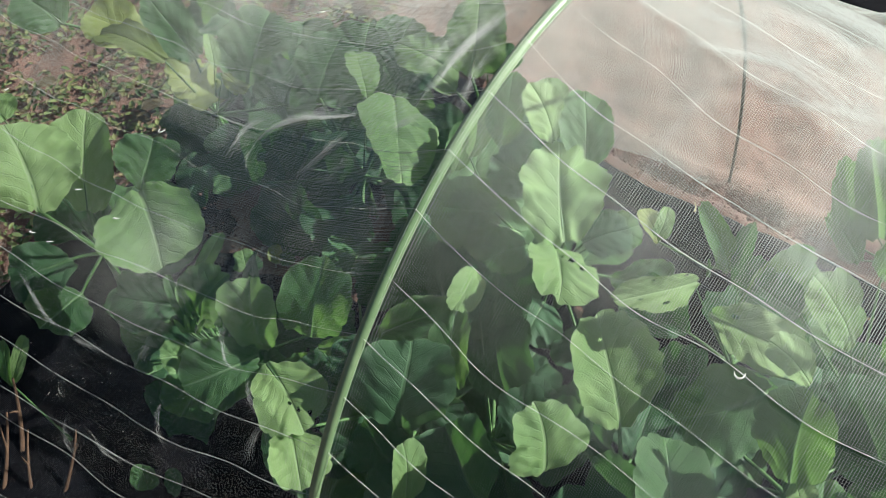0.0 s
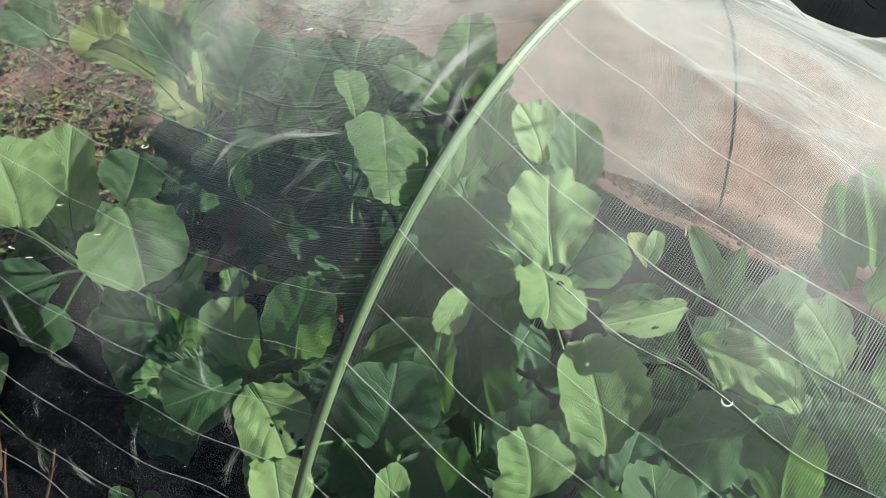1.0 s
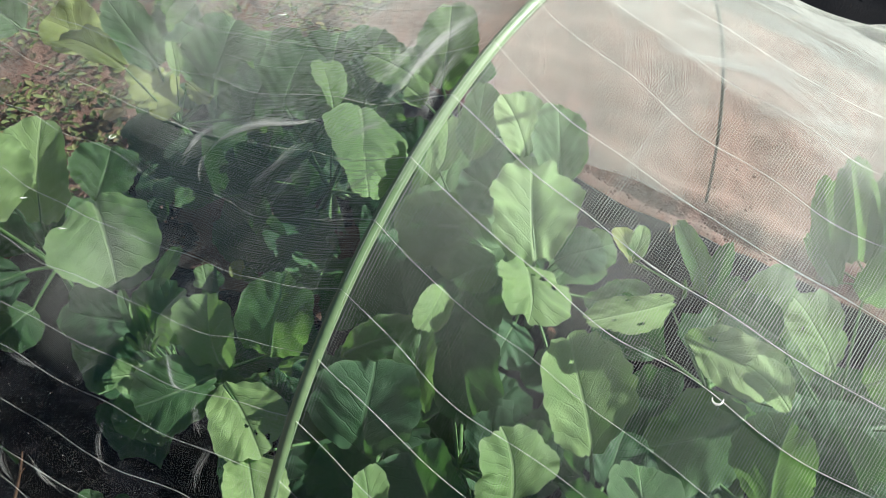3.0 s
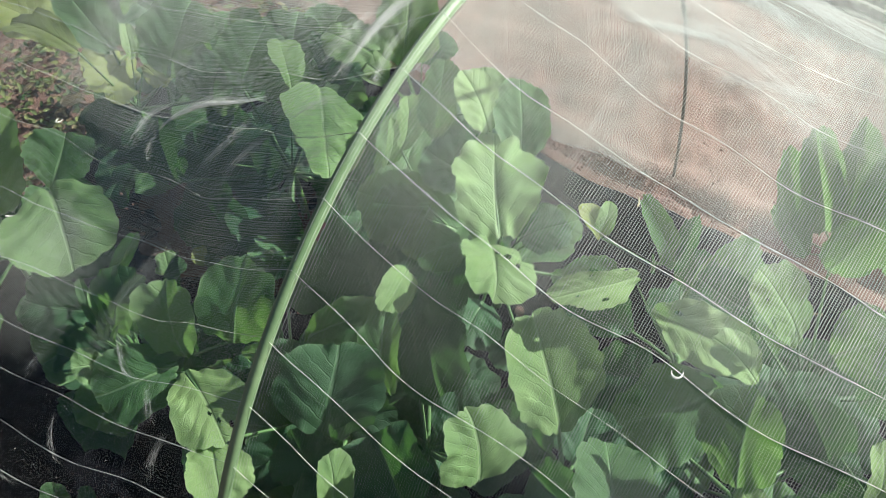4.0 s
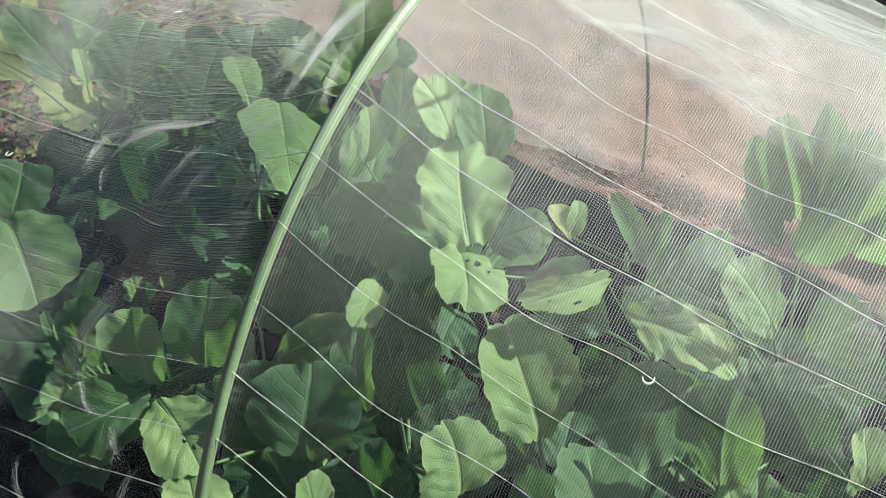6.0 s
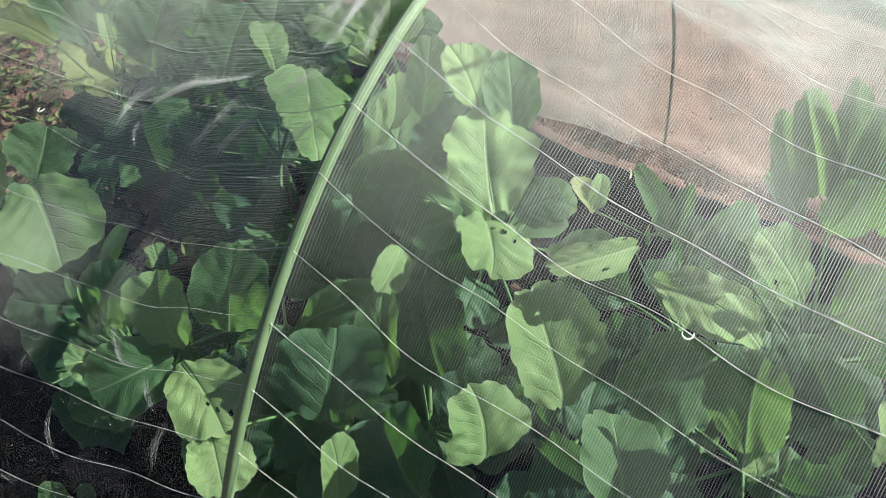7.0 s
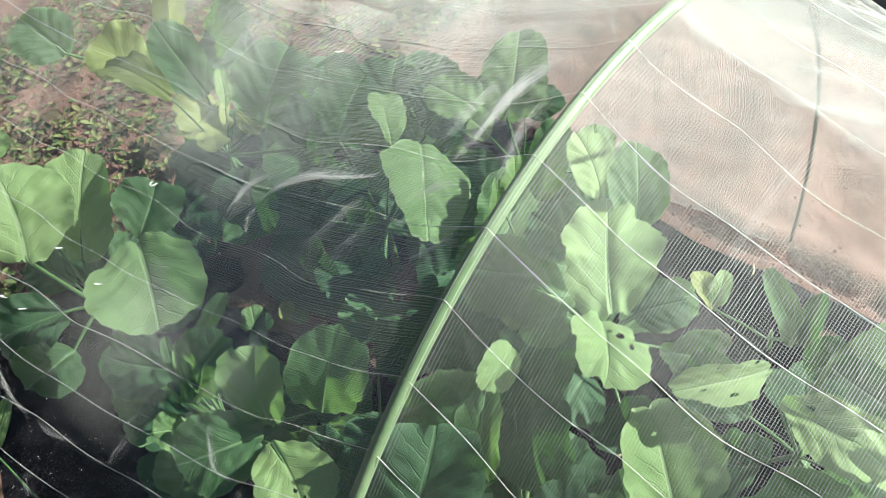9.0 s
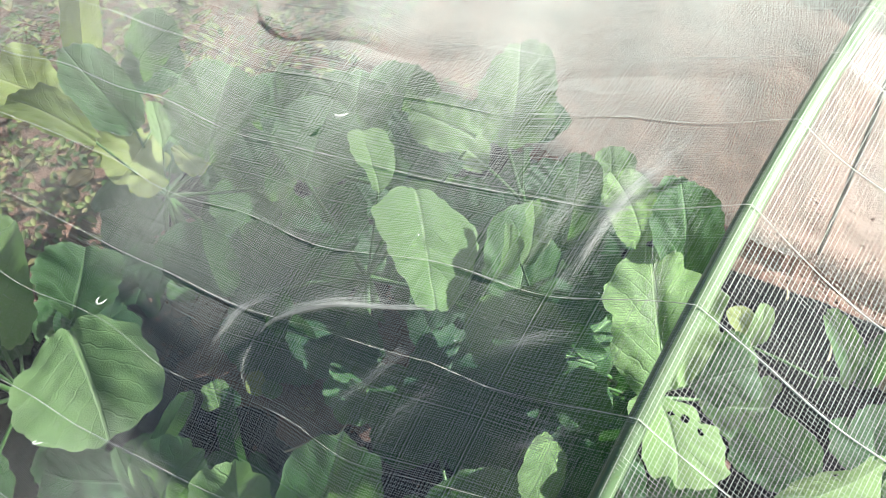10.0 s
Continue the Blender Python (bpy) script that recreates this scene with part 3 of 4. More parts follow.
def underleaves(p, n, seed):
    """Low leaves round the stem, mostly in the shaded copy of the leaf colour."""
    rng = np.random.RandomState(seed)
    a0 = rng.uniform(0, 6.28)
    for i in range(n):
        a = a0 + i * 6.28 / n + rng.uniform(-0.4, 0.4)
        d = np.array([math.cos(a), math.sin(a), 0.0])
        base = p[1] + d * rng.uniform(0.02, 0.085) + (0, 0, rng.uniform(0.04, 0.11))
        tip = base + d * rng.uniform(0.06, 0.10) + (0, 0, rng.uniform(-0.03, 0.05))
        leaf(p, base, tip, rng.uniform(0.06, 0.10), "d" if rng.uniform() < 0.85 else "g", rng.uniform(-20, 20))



def plant(name, foot, height, label, category="plant", group=""):
    ob = tagged(new(name), label, category, group)
    ob.location = (foot[0], foot[1], 0.0)
    top = np.array([0.0, 0.0, height])
    pts = bez((0, 0, -0.03), (0.006, -0.004, height * 0.5), top, 8)
    part("stem", mesh_from("stem", *tube(pts, np.linspace(0.008, 0.0028, 8) * min(1.0, height / 0.1), 8), STALK), ob)
    return ob, np.array([foot[0], foot[1], 0.0]), top


def leaf(p, base, tip, width, kind="g", roll=0.0, cup=0.2, arch_=0.1, shape=1.15, ruffle=1.0, petiole=True, holes=0):
    """A round blade from its base to its tip (world metres), with a midrib, a crenate wavy rim and a stalk down to the stem."""
    owner, foot, crown = p
    width = width * 1.1
    COUNT[0] += 1
    rng = np.random.RandomState(1000 + COUNT[0])
    base, tip = np.asarray(base, float) - foot, np.asarray(tip, float) - foot
    axis = tip - base
    L = np.linalg.norm(axis)
    axis = axis / L
    up = np.array([0.05, -0.55, 0.83])
    # leaves in the sunlit colour lean to the sun, the shaded ones away from it
    up = up + {"l": 0.30, "y": 0.30, "d": -0.5, "g": -0.12}.get(kind, 0.0) * np.array((sun_dir[0], sun_dir[1], 0.0))
    n = up - axis * (up @ axis)
    n = n / np.linalg.norm(n)
    r = radians(roll + rng.uniform(-8, 8))
    n = n * math.cos(r) + np.cross(axis, n) * math.sin(r)
    side = np.cross(axis, n)
    nv, nu = (83, 67) if holes else (43, 35)
    b, a = np.meshgrid(np.linspace(-1, 1, nv), np.linspace(-1, 1, nu), indexing="ij")
    dx, dy = a * np.sqrt(1 - b * b / 2), b * np.sqrt(1 - a * a / 2)
    rho, th = np.hypot(dx, dy), np.arctan2(dx, dy)
    ph = rng.uniform(0, 6.28, 9)
    # rim: a blunt oval, broad uneven lobes, then shallow rounded teeth
    square = 1 / np.maximum((np.abs(np.sin(th)) ** 2.5 + np.abs(np.cos(th)) ** 2.5) ** 0.4, 0.7)
    teeth = 6.5 + 2.0 * rng.uniform()
    lobe = np.sqrt(np.abs(np.sin(teeth * (th + 0.16 * np.sin(2 * th + ph[0]) + 0.05 * np.sin(7 * th + ph[7])) + ph[1])) + 0.02)
    rim = square * (1 + ruffle * (0.035 * np.sin(2 * th + ph[2]) + 0.04 * np.sin(3 * th + ph[3]) + 0.03 * np.sin(5 * th + ph[4])))
    rim = rim + rho ** 4 * (0.075 * (lobe - 0.75) + 0.014 * np.sin(31 * th + ph[8]) * np.sin(4 * th + ph[6]))
    u, y1 = dx * rim, dy * rim
    u = u * (1 + np.clip((shape - 1) * 0.9, -0.4, 0.35) * y1) * (1 - 0.30 * ease((-0.35 - y1) / 0.65))
    v = 0.5 + 0.5 * y1
    f = np.sqrt(np.clip(1 - y1 * y1, 0, 1))
    x = u * width / 2 + 0.05 * width * np.sin(2.6 * v + ph[1]) * v
    y = v * L
    lift = cup * np.abs(u) ** 1.8 * width / 2 * (1 - 0.35 * np.sin(4 * v + ph[5]))
    lift = lift - arch_ * L * (2 * v - 1) ** 2
    lift = lift + ruffle * rho ** 3 * width * (0.030 * np.sin(4 * th + ph[4]) + 0.026 * np.sin(7 * th + ph[5]) + 0.016 * rho * np.sin(13 * th + ph[6]))
    # quilted between the side veins, sunk along the midrib
    cell = 0.5 - 0.5 * np.cos(2 * math.pi * 5.0 * (v - 0.42 * np.abs(u) ** 0.8 + 0.02 * np.sin(9 * u + ph[0])))
    lift = lift + 0.020 * width * np.sqrt(cell + 0.02) * np.sin(math.pi * np.clip(np.abs(u), 0, 1)) * f - 0.022 * width * np.exp(-(u / 0.09) ** 2)
    lift = lift + 0.035 * width * wave3(u, v * 1.4, 2000 + COUNT[0], 3.6) + 0.012 * width * wave3(u, v * 1.4, 3000 + COUNT[0], 10.0)
    pts = base + x[..., None] * side + y[..., None] * axis + lift[..., None] * n
    uvs = np.stack([np.clip(u, -1, 1) * 0.5 + 0.5, v], -1).reshape(-1, 2)
    faces = grid_faces(nv, nu)
    # slug holes, eaten clear through the blade
    uf, vf = u.ravel()[faces].mean(1), v.ravel()[faces].mean(1)
    for _ in range(holes):
        cu, cv, cr = rng.uniform(-0.75, 0.75), rng.uniform(0.15, 0.9), rng.uniform(0.035, 0.10)
        gone = ((uf - cu) / cr) ** 2 + ((vf - cv) / (cr * 0.6)) ** 2 < 1 + 0.4 * np.sin(uf * 23 + vf * 31)
        faces, uf, vf = faces[~gone], uf[~gone], vf[~gone]
    rims = np.stack([rho, rho * 0 + rng.uniform()], -1).reshape(-1, 2)
    blade = part("leaf", mesh_from("leaf", pts.reshape(-1, 3), faces, KINDS[kind], True, uvs, rims), owner)
    if petiole:
        start = pts[nv // 40, nu // 2] - n * 0.0015
        knee = (crown * 0.5 + start * 0.5) + np.array([0, 0, -0.2 * np.linalg.norm(start - crown)]) * 0.4
        run = bez(crown + (0, 0, -0.02), knee, start, 10)
        run = np.vstack([run, pts[nv * 12 // 43, nu // 2] - n * 0.0008, pts[nv * 22 // 43, nu // 2] - n * 0.0005])
        rad = np.concatenate([np.linspace(0.0030, 0.0021, 10), [0.0014, 0.0006]]) * 0.85 * min(1.3, max(0.5, width / 0.075))
        part("petiole", mesh_from("petiole", *tube(run, rad, 6), RIB), blade, "pale green leaf stalk and midrib")
    return blade


# young brassicas, plant by plant
p = plant("cabbage_plant", (-0.542, 0.945), 0.10, "young cabbage plant with large upright leaves, partly sunlit", "vegetable plant", group="cabbages in the bed")
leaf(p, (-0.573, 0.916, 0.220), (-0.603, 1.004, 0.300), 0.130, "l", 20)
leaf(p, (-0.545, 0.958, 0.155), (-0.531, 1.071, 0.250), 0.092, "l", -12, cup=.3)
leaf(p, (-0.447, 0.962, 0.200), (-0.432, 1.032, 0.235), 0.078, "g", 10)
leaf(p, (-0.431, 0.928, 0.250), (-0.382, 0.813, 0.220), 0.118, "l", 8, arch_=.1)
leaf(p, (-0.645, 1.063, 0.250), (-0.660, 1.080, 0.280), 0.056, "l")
underleaves(p, 8, 7)
p = plant("cabbage_plant", (-0.328, 0.750), 0.09, "small cabbage plant with round leaves and a cluster of shoots", "vegetable plant", group="cabbages in the bed")
leaf(p, (-0.362, 0.813, 0.170), (-0.305, 0.828, 0.250), 0.019, "g", 20, cup=.5)
leaf(p, (-0.261, 0.706, 0.160), (-0.261, 0.753, 0.260), 0.068, "l", -35, cup=.4)
leaf(p, (-0.202, 0.715, 0.160), (-0.162, 0.744, 0.295), 0.075, "g", 8, shape=1.0)
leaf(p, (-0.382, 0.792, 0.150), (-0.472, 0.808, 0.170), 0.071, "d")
leaf(p, (-0.357, 0.766, 0.160), (-0.307, 0.784, 0.230), 0.072, "g", -10)
leaf(p, (-0.351, 0.718, 0.150), (-0.387, 0.702, 0.170), 0.036, "l")
leaf(p, (-0.263, 0.699, 0.170), (-0.355, 0.666, 0.160), 0.084, "g", 5)
leaf(p, (-0.247, 0.684, 0.180), (-0.193, 0.595, 0.180), 0.080, "l", -10, holes=3)
leaf(p, (-0.275, 0.757, 0.100), (-0.312, 0.906, 0.120), 0.031, "d", shape=.8)
leaf(p, (-0.314, 0.694, 0.140), (-0.268, 0.721, 0.160), 0.043, "d")
leaf(p, (-0.400, 0.790, 0.110), (-0.461, 0.750, 0.110), 0.071, "g")
leaf(p, (-0.432, 0.837, 0.110), (-0.354, 0.764, 0.120), 0.068, "d")
leaf(p, (-0.365, 0.748, 0.150), (-0.362, 0.735, 0.200), 0.006, "l", cup=.5, ruffle=.4)
leaf(p, (-0.361, 0.746, 0.150), (-0.352, 0.741, 0.200), 0.006, "l", cup=.5, ruffle=.4)
leaf(p, (-0.357, 0.744, 0.150), (-0.340, 0.738, 0.200), 0.006, "g", cup=.5, ruffle=.4)
leaf(p, (-0.353, 0.744, 0.150), (-0.329, 0.733, 0.200), 0.006, "l", cup=.5, ruffle=.4)
leaf(p, (-0.368, 0.763, 0.150), (-0.388, 0.810, 0.200), 0.015, "g", cup=.5, ruffle=.4)
leaf(p, (-0.365, 0.772, 0.150), (-0.368, 0.791, 0.200), 0.012, "l", cup=.5, ruffle=.4)
leaf(p, (-0.362, 0.780, 0.150), (-0.347, 0.807, 0.200), 0.012, "g", cup=.5, ruffle=.4)
underleaves(p, 8, 19)
p = plant("cabbage_plant", (-0.140, 0.665), 0.08, "young cabbage plant close beside the hoop", "vegetable plant", group="cabbages in the bed")
leaf(p, (-0.212, 0.601, 0.170), (-0.195, 0.522, 0.170), 0.066, "l", -8)
leaf(p, (-0.107, 0.701, 0.200), (-0.042, 0.700, 0.240), 0.039, "g")
leaf(p, (-0.086, 0.575, 0.190), (-0.063, 0.661, 0.250), 0.113, "d", 6, cup=.12)
leaf(p, (-0.019, 0.623, 0.190), (-0.012, 0.700, 0.250), 0.046, "g", -15)
leaf(p, (-0.191, 0.708, 0.160), (-0.138, 0.700, 0.180), 0.025, "l", 25)
leaf(p, (-0.119, 0.700, 0.170), (-0.005, 0.713, 0.210), 0.072, "g", -8)
leaf(p, (-0.159, 0.828, 0.100), (-0.085, 0.833, 0.140), 0.068, "d")
underleaves(p, 8, 26)
p = plant("cabbage_plant", (0.022, 0.612), 0.09, "young cabbage plant with wide shaded leaves low in the bed", "vegetable plant", group="cabbages in the bed")
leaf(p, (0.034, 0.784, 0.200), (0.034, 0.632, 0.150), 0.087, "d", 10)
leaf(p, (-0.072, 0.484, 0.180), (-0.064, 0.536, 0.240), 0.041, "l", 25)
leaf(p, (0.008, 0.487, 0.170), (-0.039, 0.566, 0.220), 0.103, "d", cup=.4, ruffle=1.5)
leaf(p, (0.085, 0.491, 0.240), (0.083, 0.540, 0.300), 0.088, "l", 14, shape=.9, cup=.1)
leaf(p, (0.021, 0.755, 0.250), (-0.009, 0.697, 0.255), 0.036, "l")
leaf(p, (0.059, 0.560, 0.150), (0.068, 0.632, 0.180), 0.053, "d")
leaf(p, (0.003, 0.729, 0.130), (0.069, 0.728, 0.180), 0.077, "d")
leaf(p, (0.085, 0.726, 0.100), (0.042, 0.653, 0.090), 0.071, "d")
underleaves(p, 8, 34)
p = plant("cabbage_plant", (0.121, 0.852), 0.12, "tall cabbage plant with a crinkled, strongly veined leaf", "vegetable plant", group="cabbages in the bed")
leaf(p, (0.126, 0.774, 0.260), (0.128, 0.893, 0.305), 0.098, "l", -14, cup=.25, ruffle=2.0)
leaf(p, (0.116, 0.781, 0.260), (0.115, 0.692, 0.272), 0.084, "l", -5, ruffle=1.4, holes=4)
leaf(p, (0.126, 0.899, 0.300), (0.104, 0.936, 0.370), 0.047, "l")
leaf(p, (0.160, 0.872, 0.280), (0.168, 0.946, 0.340), 0.059, "g")
leaf(p, (0.083, 0.809, 0.220), (0.030, 0.780, 0.230), 0.053, "g")
leaf(p, (0.047, 0.849, 0.240), (-0.020, 0.859, 0.240), 0.050, "g", ruffle=1.6)
leaf(p, (0.148, 0.789, 0.240), (0.202, 0.795, 0.260), 0.055, "d")
leaf(p, (0.106, 0.874, 0.250), (0.051, 0.883, 0.300), 0.064, "d")
leaf(p, (0.078, 0.838, 0.200), (-0.040, 0.890, 0.220), 0.087, "g", ruffle=1.4)
leaf(p, (0.099, 0.887, 0.200), (0.002, 0.837, 0.190), 0.080, "g")
leaf(p, (0.175, 0.833, 0.180), (0.225, 0.841, 0.200), 0.050, "g")
underleaves(p, 8, 44)
p = plant("cabbage_plant", (0.041, 0.964), 0.12, "cabbage plant with narrow upright leaves beside the hoop", "vegetable plant", group="cabbages in the bed")
leaf(p, (0.056, 0.927, 0.270), (0.076, 0.975, 0.350), 0.044, "g")
leaf(p, (0.022, 0.921, 0.260), (0.034, 0.952, 0.320), 0.043, "l", 30)
leaf(p, (0.065, 0.915, 0.240), (0.096, 0.935, 0.280), 0.051, "d")
leaf(p, (0.002, 0.910, 0.180), (0.046, 1.005, 0.240), 0.083, "g")
underleaves(p, 8, 49)
p = plant("cabbage_plant", (-0.148, 1.026), 0.14, "cabbage plant with a big pale drooping leaf", "vegetable plant", group="cabbages in the bed")
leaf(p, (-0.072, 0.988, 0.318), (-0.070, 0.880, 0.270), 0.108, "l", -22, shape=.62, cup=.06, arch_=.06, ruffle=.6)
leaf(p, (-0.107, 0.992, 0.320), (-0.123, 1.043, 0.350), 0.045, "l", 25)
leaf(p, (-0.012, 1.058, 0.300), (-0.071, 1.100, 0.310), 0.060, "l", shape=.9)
leaf(p, (-0.214, 0.959, 0.220), (-0.149, 0.986, 0.260), 0.021, "d", cup=.5)
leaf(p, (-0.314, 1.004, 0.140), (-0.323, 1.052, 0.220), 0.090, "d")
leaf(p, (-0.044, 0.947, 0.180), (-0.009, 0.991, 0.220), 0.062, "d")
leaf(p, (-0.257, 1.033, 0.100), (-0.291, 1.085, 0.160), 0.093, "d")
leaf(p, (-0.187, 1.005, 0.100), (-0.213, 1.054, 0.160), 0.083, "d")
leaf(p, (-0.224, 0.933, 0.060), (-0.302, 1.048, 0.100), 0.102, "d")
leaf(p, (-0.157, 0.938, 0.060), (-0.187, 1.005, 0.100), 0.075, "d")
leaf(p, (-0.198, 1.072, 0.240), (-0.158, 1.128, 0.300), 0.083, "g")
leaf(p, (-0.083, 1.067, 0.260), (-0.049, 1.087, 0.280), 0.086, "d")
underleaves(p, 8, 63)
p = plant("cabbage_plant", (-0.391, 1.187), 0.13, "cabbage plant with a yellowing frilled leaf", "vegetable plant", group="cabbages in the bed")
leaf(p, (-0.385, 1.224, 0.190), (-0.419, 1.145, 0.200), 0.076, "y", -10, ruffle=2.2)
leaf(p, (-0.361, 1.196, 0.190), (-0.323, 1.153, 0.190), 0.028, "y", ruffle=2.5)
leaf(p, (-0.391, 1.190, 0.220), (-0.441, 1.231, 0.320), 0.062, "g")
leaf(p, (-0.414, 1.130, 0.300), (-0.539, 1.235, 0.270), 0.051, "y", 10, ruffle=1.2)
leaf(p, (-0.323, 1.154, 0.200), (-0.276, 1.221, 0.280), 0.109, "g")
leaf(p, (-0.261, 1.111, 0.190), (-0.218, 1.162, 0.250), 0.075, "d")
leaf(p, (-0.350, 1.141, 0.250), (-0.355, 1.181, 0.280), 0.020, "l", cup=.5)
underleaves(p, 8, 72)
p = plant("cabbage_plant", (-0.209, 1.227), 0.10, "cabbage plant at the back of the bed, its leaves in shade", "vegetable plant", group="cabbages in the bed")
leaf(p, (-0.299, 1.214, 0.140), (-0.318, 1.274, 0.200), 0.116, "g")
leaf(p, (-0.227, 1.219, 0.140), (-0.239, 1.279, 0.210), 0.102, "g")
leaf(p, (-0.155, 1.217, 0.140), (-0.132, 1.253, 0.210), 0.093, "g")
leaf(p, (-0.101, 1.224, 0.140), (-0.070, 1.259, 0.210), 0.084, "g")
leaf(p, (-0.192, 1.172, 0.120), (-0.186, 1.227, 0.170), 0.111, "g")
leaf(p, (-0.287, 1.177, 0.100), (-0.258, 1.214, 0.160), 0.107, "g")
leaf(p, (-0.102, 1.139, 0.120), (-0.061, 1.169, 0.170), 0.095, "g")
underleaves(p, 8, 81)
p = plant("cabbage_plant", (0.174, 0.543), 0.12, "cabbage plant whose leaf is half in sun, half in shade", "vegetable plant", group="cabbages in the bed")
leaf(p, (0.174, 0.552, 0.210), (0.149, 0.640, 0.310), 0.092, "l", -6, cup=.42, shape=1.0)
leaf(p, (0.206, 0.429, 0.200), (0.218, 0.529, 0.240), 0.077, "g", 20)
leaf(p, (0.133, 0.547, 0.140), (0.181, 0.482, 0.160), 0.070, "d")
underleaves(p, 8, 86)
p = plant("cabbage_plant", (0.359, 0.512), 0.12, "cabbage plant with wide deep green leaves and pale ribs", "vegetable plant", group="cabbages in the bed")
leaf(p, (0.334, 0.566, 0.240), (0.227, 0.562, 0.210), 0.092, "g", -5, cup=.3, ruffle=1.7)
leaf(p, (0.322, 0.464, 0.240), (0.340, 0.522, 0.330), 0.072, "g", -30, cup=.35)
leaf(p, (0.335, 0.448, 0.220), (0.333, 0.464, 0.250), 0.034, "l")
leaf(p, (0.435, 0.497, 0.200), (0.405, 0.536, 0.270), 0.059, "d")
leaf(p, (0.384, 0.533, 0.200), (0.443, 0.570, 0.240), 0.072, "d")
underleaves(p, 8, 92)
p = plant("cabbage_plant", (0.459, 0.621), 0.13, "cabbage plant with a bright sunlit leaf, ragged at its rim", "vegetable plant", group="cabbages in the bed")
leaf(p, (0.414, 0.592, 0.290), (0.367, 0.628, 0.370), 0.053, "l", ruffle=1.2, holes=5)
leaf(p, (0.477, 0.699, 0.250), (0.504, 0.701, 0.330), 0.056, "g")
leaf(p, (0.458, 0.608, 0.230), (0.513, 0.603, 0.280), 0.067, "g")
leaf(p, (0.478, 0.567, 0.200), (0.531, 0.558, 0.250), 0.044, "d")
leaf(p, (0.468, 0.452, 0.200), (0.469, 0.488, 0.270), 0.046, "l")
leaf(p, (0.390, 0.678, 0.220), (0.337, 0.703, 0.260), 0.052, "d")
underleaves(p, 8, 100)
p = plant("cabbage_plant", (0.326, 0.687), 0.12, "cabbage plant with pale crumpled leaves lying sideways", "vegetable plant", group="cabbages in the bed")
leaf(p, (0.263, 0.664, 0.326), (0.170, 0.632, 0.345), 0.034, "l", -10, cup=.4, ruffle=1.8, holes=5)
leaf(p, (0.283, 0.671, 0.250), (0.366, 0.610, 0.250), 0.061, "l", ruffle=1.5, holes=2)
leaf(p, (0.373, 0.575, 0.250), (0.332, 0.616, 0.280), 0.040, "l", cup=.4)
leaf(p, (0.325, 0.728, 0.200), (0.358, 0.732, 0.250), 0.047, "d")
leaf(p, (0.326, 0.700, 0.200), (0.419, 0.728, 0.250), 0.062, "g", ruffle=1.4)
underleaves(p, 8, 106)
p = plant("kale_seedling", (0.338, 0.878), 0.06, "slim kale seedling with narrow dark leaves", "seedling")
leaf(p, (0.369, 0.845, 0.060), (0.317, 0.863, 0.190), 0.032, "g", cup=.4)
leaf(p, (0.367, 0.842, 0.060), (0.377, 0.858, 0.160), 0.023, "d", cup=.4)
leaf(p, (0.276, 0.913, 0.060), (0.254, 0.947, 0.100), 0.027, "y")
leaf(p, (0.269, 0.913, 0.060), (0.290, 0.940, 0.100), 0.027, "l")
p = plant("spinach_plant", (0.591, 0.870), 0.05, "clump of broad upright green leaves beyond the hoop", "leaf vegetable")
leaf(p, (0.543, 0.886, 0.040), (0.495, 0.893, 0.220), 0.047, "g", cup=.4)
leaf(p, (0.581, 0.883, 0.040), (0.521, 0.888, 0.250), 0.054, "g", -20, cup=.4)
leaf(p, (0.604, 0.881, 0.040), (0.569, 0.883, 0.260), 0.057, "g", cup=.4)
leaf(p, (0.610, 0.883, 0.050), (0.613, 0.864, 0.240), 0.060, "g", cup=.4)
leaf(p, (0.583, 0.856, 0.050), (0.611, 0.861, 0.130), 0.046, "g", cup=.4)
leaf(p, (0.554, 0.865, 0.040), (0.493, 0.890, 0.130), 0.036, "g", cup=.4)
leaf(p, (0.619, 0.851, 0.040), (0.652, 0.850, 0.210), 0.060, "g", cup=.4)
leaf(p, (0.628, 0.831, 0.040), (0.692, 0.806, 0.170), 0.059, "g", cup=.4)
p = plant("weed", (-0.564, 0.678), 0.05, "small pale weed at the foot of the net", "weed")
leaf(p, (-0.647, 0.739, 0.050), (-0.607, 0.777, 0.120), 0.019, "l", cup=.4)
leaf(p, (-0.649, 0.740, 0.050), (-0.633, 0.770, 0.120), 0.017, "g", cup=.4)
leaf(p, (-0.419, 0.573, 0.060), (-0.421, 0.596, 0.090), 0.031, "g", petiole=False)
leaf(p, (-0.393, 0.569, 0.050), (-0.376, 0.585, 0.090), 0.026, "d", petiole=False)
p = plant("cabbage_plant", (0.038, 1.093), 0.16, "cabbage plant with tall pale leaves at the back of the bed", "vegetable plant", group="cabbages in the bed")
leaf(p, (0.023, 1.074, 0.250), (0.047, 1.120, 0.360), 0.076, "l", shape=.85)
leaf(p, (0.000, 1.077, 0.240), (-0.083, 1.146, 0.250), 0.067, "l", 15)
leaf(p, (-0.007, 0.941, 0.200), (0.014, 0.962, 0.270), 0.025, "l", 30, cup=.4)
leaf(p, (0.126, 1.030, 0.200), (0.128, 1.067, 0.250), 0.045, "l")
leaf(p, (0.043, 1.124, 0.220), (0.091, 1.136, 0.240), 0.041, "d")
underleaves(p, 8, 132)
p = plant("seedling", (-0.338, 0.936), 0.05, "tiny pale green seedling on the soil under the net", "seedling", group="seedlings under the net")
leaf(p, (-0.330, 0.920, 0.050), (-0.336, 0.943, 0.070), 0.026, "l")
